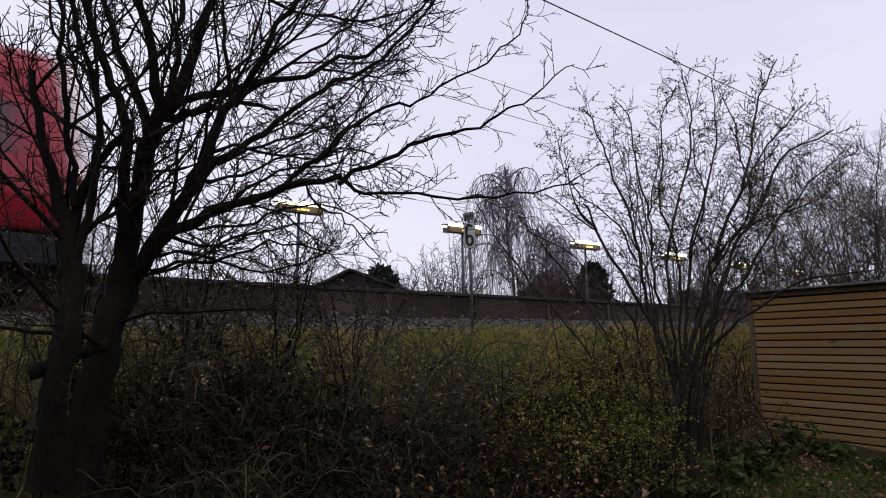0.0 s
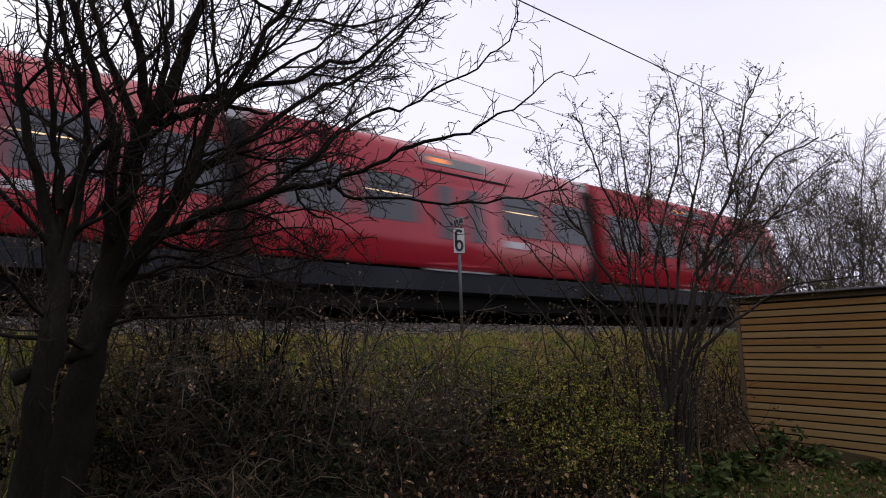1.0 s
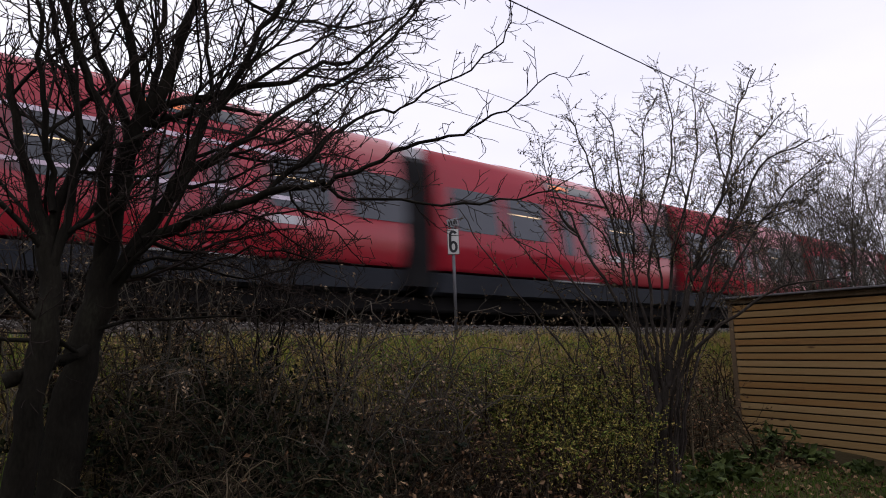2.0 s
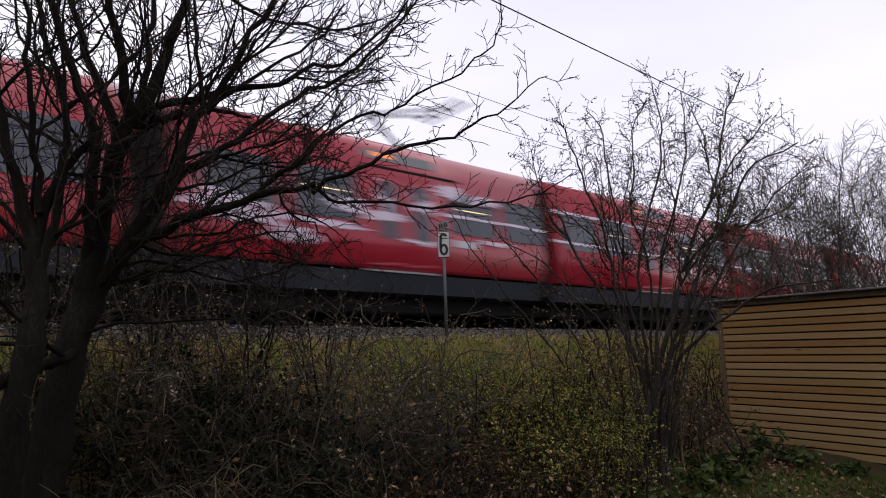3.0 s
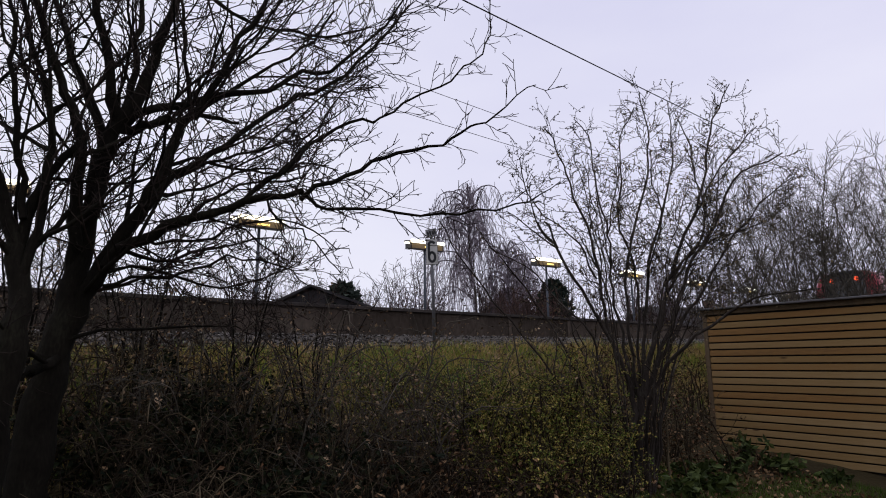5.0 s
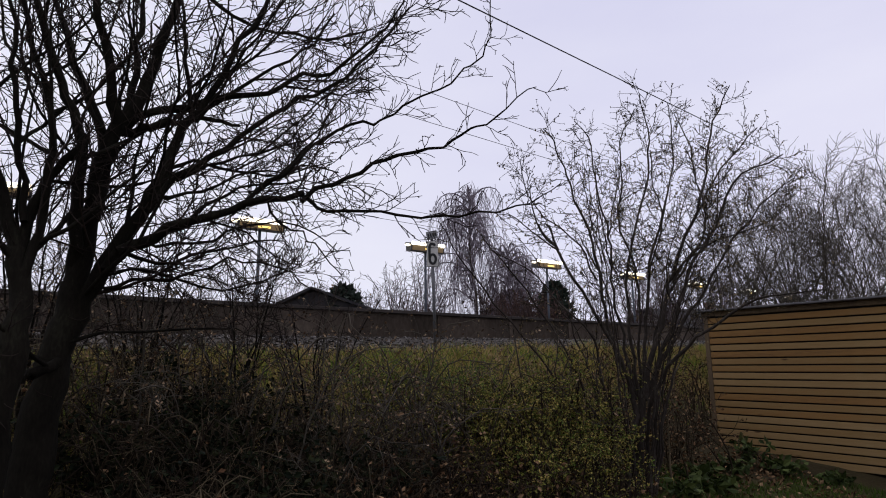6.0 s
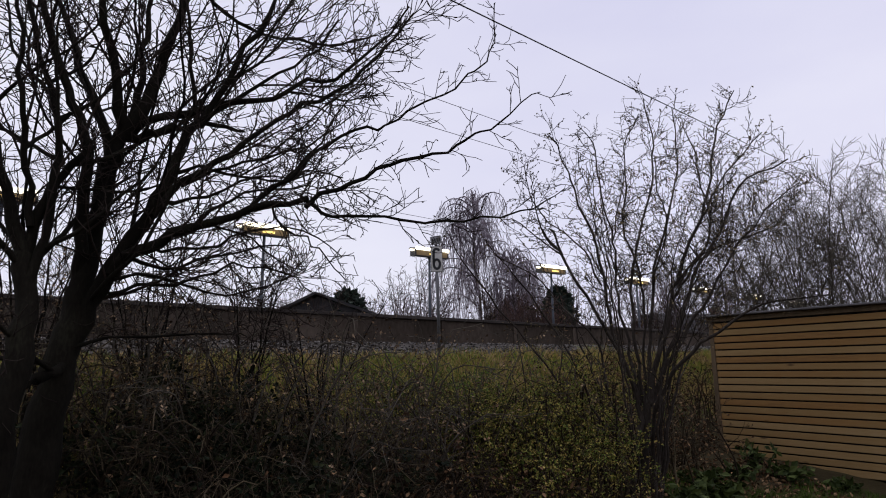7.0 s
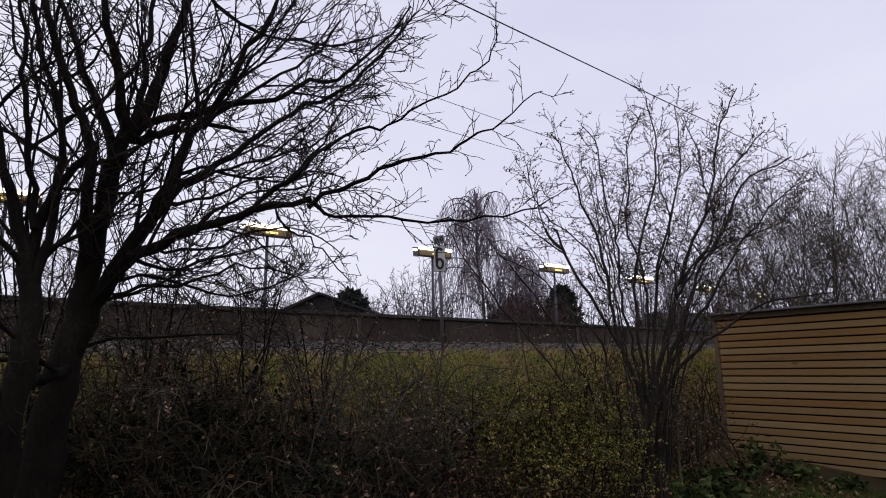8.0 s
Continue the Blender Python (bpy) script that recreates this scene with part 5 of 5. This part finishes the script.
def build_thickets():
    brown = "tangled brown bramble thicket with withered leaves on the embankment foot"
    places = ((-1.5, 4.7, 1.0, 0.9, 46, 0.03), (-0.8, 5.1, 0.85, 0.9, 44, 0.05), (-1.9, 5.5, 0.95, 0.9, 30, 0.05), (-0.1, 5.3, 0.6, 0.9, 42, 0.3), (0.6, 5.4, 0.5, 0.8, 38, 0.35), (-1.2, 3.9, 0.7, 0.7, 36, 0.03), (-0.3, 4.3, 0.5, 0.8, 36, 0.25), (0.5, 4.6, 0.35, 0.8, 30, 0.35), (-2.8, 5.0, 1.2, 0.9, 32, 0.04), (-1.9, 4.2, 0.8, 0.6, 28, 0.03))
    for i, (x, y, h, sx, n, dry) in enumerate(places):
        bush_patch("bramble_thicket", brown, "thicket", (x, y), (sx, 0.8), n, h, 300 + i, BRAMBLE, DEAD_LEAF, 0.042, dry, 0.6, 0.42, 0.12)
    # Added filler plants: dark leaves paint the shade here and block light.
    shade_fill = "added near-black undergrowth standing in for shade below the bare trees"
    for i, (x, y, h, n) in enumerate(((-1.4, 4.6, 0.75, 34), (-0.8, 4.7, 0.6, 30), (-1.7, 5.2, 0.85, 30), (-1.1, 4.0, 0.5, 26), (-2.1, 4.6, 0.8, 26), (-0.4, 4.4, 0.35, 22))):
        bush_patch("ivy_undergrowth", shade_fill, "undergrowth", (x, y), (0.7, 0.6), n, h, 320 + i, BRAMBLE, SHADE_LEAF, 0.05, 1.0, 0.4, 0.35, 0.1, 0.02, 0.0, 2)
    whip = "sparse tall bare whips with a few clinging dry leaves"
    for i, (x, y, h, n) in enumerate(((-1.0, 5.0, 1.5, 7), (-0.5, 5.4, 1.35, 7), (0.1, 5.6, 1.1, 5), (1.0, 6.4, 1.5, 6), (1.5, 6.7, 1.65, 7), (-1.9, 5.2, 1.7, 7), (0.6, 6.0, 1.2, 6), (-1.4, 5.6, 1.6, 6), (-2.6, 5.4, 1.8, 8), (-3.2, 5.8, 2.0, 8), (-3.4, 4.9, 1.9, 8), (-2.0, 6.2, 1.7, 6), (-0.6, 5.9, 1.6, 5), (0.3, 6.2, 1.6, 6), (0.0, 5.3, 1.3, 3), (0.9, 6.3, 1.6, 6), (1.4, 6.2, 1.4, 4))):
        bush_patch("bare_whips", whip, "shrub", (x, y), (0.7, 0.5), n, h, 330 + i, TWIG_OLIVE, PALE_LEAF, 0.03, 0.8, 1.0, 0.5, 0.15, 0.0)
    build_canes()
    for i, (x, y, h, n) in enumerate(((-2.5, 6.0, 2.3, 9), (-1.7, 6.4, 2.0, 9), (-3.3, 5.6, 2.6, 9), (-1.0, 6.6, 1.6, 8))):
        thicket_tree("bare_shrub", "dark bare multi-stemmed shrub on the embankment", x, y, h, 0.8, n, 380 + i, BARK, TWIG, 0.6, 0.13, 2, 0.016, 0.0032, "shrub")
    for i, (x, y, h, n) in enumerate(((0.15, 8.0, 0.45, 30), (0.6, 8.3, 0.4, 26), (-0.35, 7.7, 0.45, 24), (0.3, 7.3, 0.5, 24))):
        bush_patch("leafy_bush", "low bush with fresh green leaves on the embankment", "bush", (x, y), (0.5, 0.4), n, h, 350 + i, BRAMBLE, FRESH_LEAF, 0.028, 0.9, 0.32, 0.4, 0.12, 0.05, 0.0, 3)
    green = "bush with small yellow-green autumn leaves"
    for i, (x, y, h, n, k) in enumerate(((1.15, 5.75, 1.1, 44, 0.9), (1.4, 6.05, 1.2, 34, 0.9), (0.95, 5.95, 0.9, 40, 0.9), (0.5, 6.35, 0.95, 46, 0.9), (1.3, 5.35, 0.6, 22, 0.4), (0.0, 6.7, 0.85, 44, 0.9), (0.9, 5.45, 0.55, 20, 0.6))):
        bush_patch("autumn_bush", green, "bush", (x, y), (0.55, 0.45), n, h, 340 + i, BRAMBLE, YELLOW_LEAF, 0.0185, k, 0.34, 0.42, 0.1, 0.06, 0.0, 5)
    for i, (x, y, h, n) in enumerate(((0.2, 5.9, 0.5, 18), (0.75, 5.6, 0.45, 16))):
        bush_patch("bramble_thicket", brown, "thicket", (x, y), (0.7, 0.6), n, h, 370 + i, BRAMBLE, DEAD_LEAF, 0.036, 0.6, 0.5, 0.4, 0.12)
    for i, (x, y, h, n) in enumerate(((2.6, 7.4, 0.8, 26), (3.1, 7.9, 0.5, 16), (3.2, 9.2, 1.1, 24), (4.0, 10.2, 1.2, 22), (2.3, 7.0, 0.8, 22))):
        bush_patch("bramble_thicket", brown, "thicket", (x, y), (0.8, 0.7), n, h, 360 + i, BRAMBLE, DEAD_LEAF, 0.038, 0.5, 0.6, 0.42, 0.12)


def build_grass():
    rng = random.Random(14)
    verts, faces = [], []
    inv = TRK
    for _ in range(70000):
        s, n = rng.uniform(-4, 26), rng.triangular(5.0, 8.65, 7.8)
        z = land(s, n) - 0.01
        h = rng.uniform(0.06, 0.2) * (0.6 + 0.8 * (noise.noise(Vector((s * 0.8, n * 0.8, 9))) + 0.5))
        a = rng.uniform(0, 6.28)
        w = 0.006
        b = len(verts)
        lean = (rng.gauss(0, 0.5) * h, rng.gauss(0, 0.5) * h)
        verts += [(s - math.cos(a) * w, n - math.sin(a) * w, z), (s + math.cos(a) * w, n + math.sin(a) * w, z), (s + lean[0], n + lean[1], z + h)]
        faces.append((b, b + 1, b + 2))
    ob = link_mesh("embankment_grass", verts, faces, GRASS)
    ob.matrix_basis = TRK
    tagged(ob, "rough yellow-green grass on the railway embankment", "grass", kind="stuff")
    verts, faces = [], []
    for _ in range(9000):
        s, n = rng.uniform(-4, 22), rng.triangular(5.6, 8.5, 7.4)
        if noise.noise(Vector((s * 0.7, n * 1.1, 2))) < -0.12:
            continue
        z, h, a, w = land(s, n) - 0.01, rng.uniform(0.06, 0.2), rng.uniform(0, 6.28), 0.005
        b = len(verts)
        lx, ly = rng.gauss(0, 0.35) * h, rng.gauss(0, 0.35) * h
        verts += [(s - math.cos(a) * w, n - math.sin(a) * w, z), (s + math.cos(a) * w, n + math.sin(a) * w, z), (s + lx * 0.4, n + ly * 0.4, z + h * 0.7), (s + lx, n + ly, z + h)]
        faces += [(b, b + 1, b + 2), (b + 1, b + 3, b + 2)]
    ob = link_mesh("dry_weeds", verts, faces, STRAW)
    ob.matrix_basis = TRK
    tagged(ob, "straw-coloured dry weeds on the railway embankment", "weeds", kind="stuff")
    verts, faces = [], []
    for _ in range(45000):
        x, y = rng.uniform(1.8, 7.0), rng.uniform(3.5, 8.2)
        edge = 7.6 - 0.35 * x + 0.5 * noise.noise(Vector((x, y, 4)))
        if y > edge + 0.9:
            continue
        z, h, a, w = on_land(x, y) - 0.005, rng.uniform(0.03, 0.07), rng.uniform(0, 6.28), 0.004
        b = len(verts)
        verts += [(x - math.cos(a) * w, y - math.sin(a) * w, z), (x + math.cos(a) * w, y + math.sin(a) * w, z), (x + rng.gauss(0, 0.02), y + rng.gauss(0, 0.02), z + h)]
        faces.append((b, b + 1, b + 2))
    tagged(link_mesh("lawn", verts, faces, LAWN), "short dark green lawn", "grass", kind="stuff")
    lv = Leaves()
    for _ in range(9000):
        x, y = rng.uniform(-0.3, 4.5), rng.uniform(3.2, 8.5)
        lv.add(rng, Vector((x, y, on_land(x, y) + rng.uniform(0, 0.03))), rng.uniform(0.03, 0.07), 0.0)
    tagged(lv.link("leaf_litter", DEAD_LEAF, None), "fallen brown leaves on the ground", "leaf litter", kind="stuff")


def build_ground_plants():
    for i, (x, y, h) in enumerate(((3.95, 7.6, 0.3), (4.15, 7.3, 0.18), (3.6, 7.3, 0.16), (3.0, 6.9, 0.16), (2.5, 6.2, 0.14), (2.9, 6.4, 0.15), (1.7, 5.6, 0.18), (4.6, 7.0, 0.14), (2.1, 5.5, 0.16))):
        t = Plant("green_weed", "low broad-leaved green weed at the edge of the lawn", "plant", x, y, 400 + i)
        for _ in range(16):
            a, k = t.rng.uniform(0, 6.28), t.rng.uniform(0.02, 0.28)
            way = [Vector((math.cos(a) * k * 0.3, math.sin(a) * k * 0.3, 0)), Vector((math.cos(a) * k * 0.7, math.sin(a) * k * 0.7, h * 0.6)), Vector((math.cos(a) * k, math.sin(a) * k, h * t.rng.uniform(0.6, 1.1)))]
            t.fine.add(way, [0.004, 0.003, 0.002], 3)
            for p in way[1:]:
                for _ in range(3):
                    t.leaf.add(t.rng, p, t.rng.uniform(0.06, 0.13), 0.1)
        t.done(GREEN_LEAF, GREEN_LEAF, GREEN_LEAF, ("wood", "stalk", "foliage"))


def cable(label, a, b, sag, r):
    a, b = Vector(a), Vector(b)
    t = Tubes()
    pts = [a.lerp(b, i / 24) - Vector((0, 0, sag * 4 * (i / 24) * (1 - i / 24))) for i in range(25)]
    t.add(pts, [r] * 25, 6)
    tagged(t.link("overhead_cable", WIRE, None), label, "cable", "overhead cables", "structure")


def build_cables():
    cable("dark overhead cable crossing the sky", (-4.94, 3.43, 6.7), (21.75, 29.54, 10.01), 0.04, 0.012)
    cable("thin overhead wire above the track", (-4.71, 8.68, 7.66), (21.47, 33.87, 9.26), 0.0, 0.007)
    cable("thin overhead wire beyond the platform", (-17.7, 16.6, 9.13), (23.0, 48.5, 8.6), 0.0, 0.011)
    cable("thin overhead wire beyond the platform", (-17.7, 16.6, 9.75), (23.0, 48.5, 9.3), 0.0, 0.011)
    cable("thin overhead wire above the track", (-5.06, 8.8, 7.05), (22.68, 33.42, 8.04), 0.0, 0.007)


def build_sky_blocker():
    """An unseen house, added behind the camera to hold back sky light."""
    house(1.0, -10.0, -0.1, 0, 16, 8, 4.2, 7.0, BRICK_WALL, ROOF_TILE, "unseen brick house with a dark tiled roof, added to block sky light")


build_ground()
build_railway()
build_platform()
place_lamps()
build_sign()
CARS = build_train()
build_fence()
build_big_tree()
build_shrub_tree()
build_right_wood()
build_distance()
build_thickets()
build_grass()
build_ground_plants()
build_cables()
build_sky_blocker()


def motions():
    """The train runs along the straight track and gathers a little speed at its end."""
    for car, back, turn in CARS:
        rows = []
        for i in range(81):
            t = i / 10
            gain = min(max(t - 3.6, 0), 1.2)
            way = SPEED * t + 1.4 * gain * gain + 3.36 * max(t - 4.8, 0)
            rows.append((t, TRK @ pose(FRONT + way + back, TRACK_N, RAIL_Z, 0, 0, turn)))
        walk(car, rows)


motions()
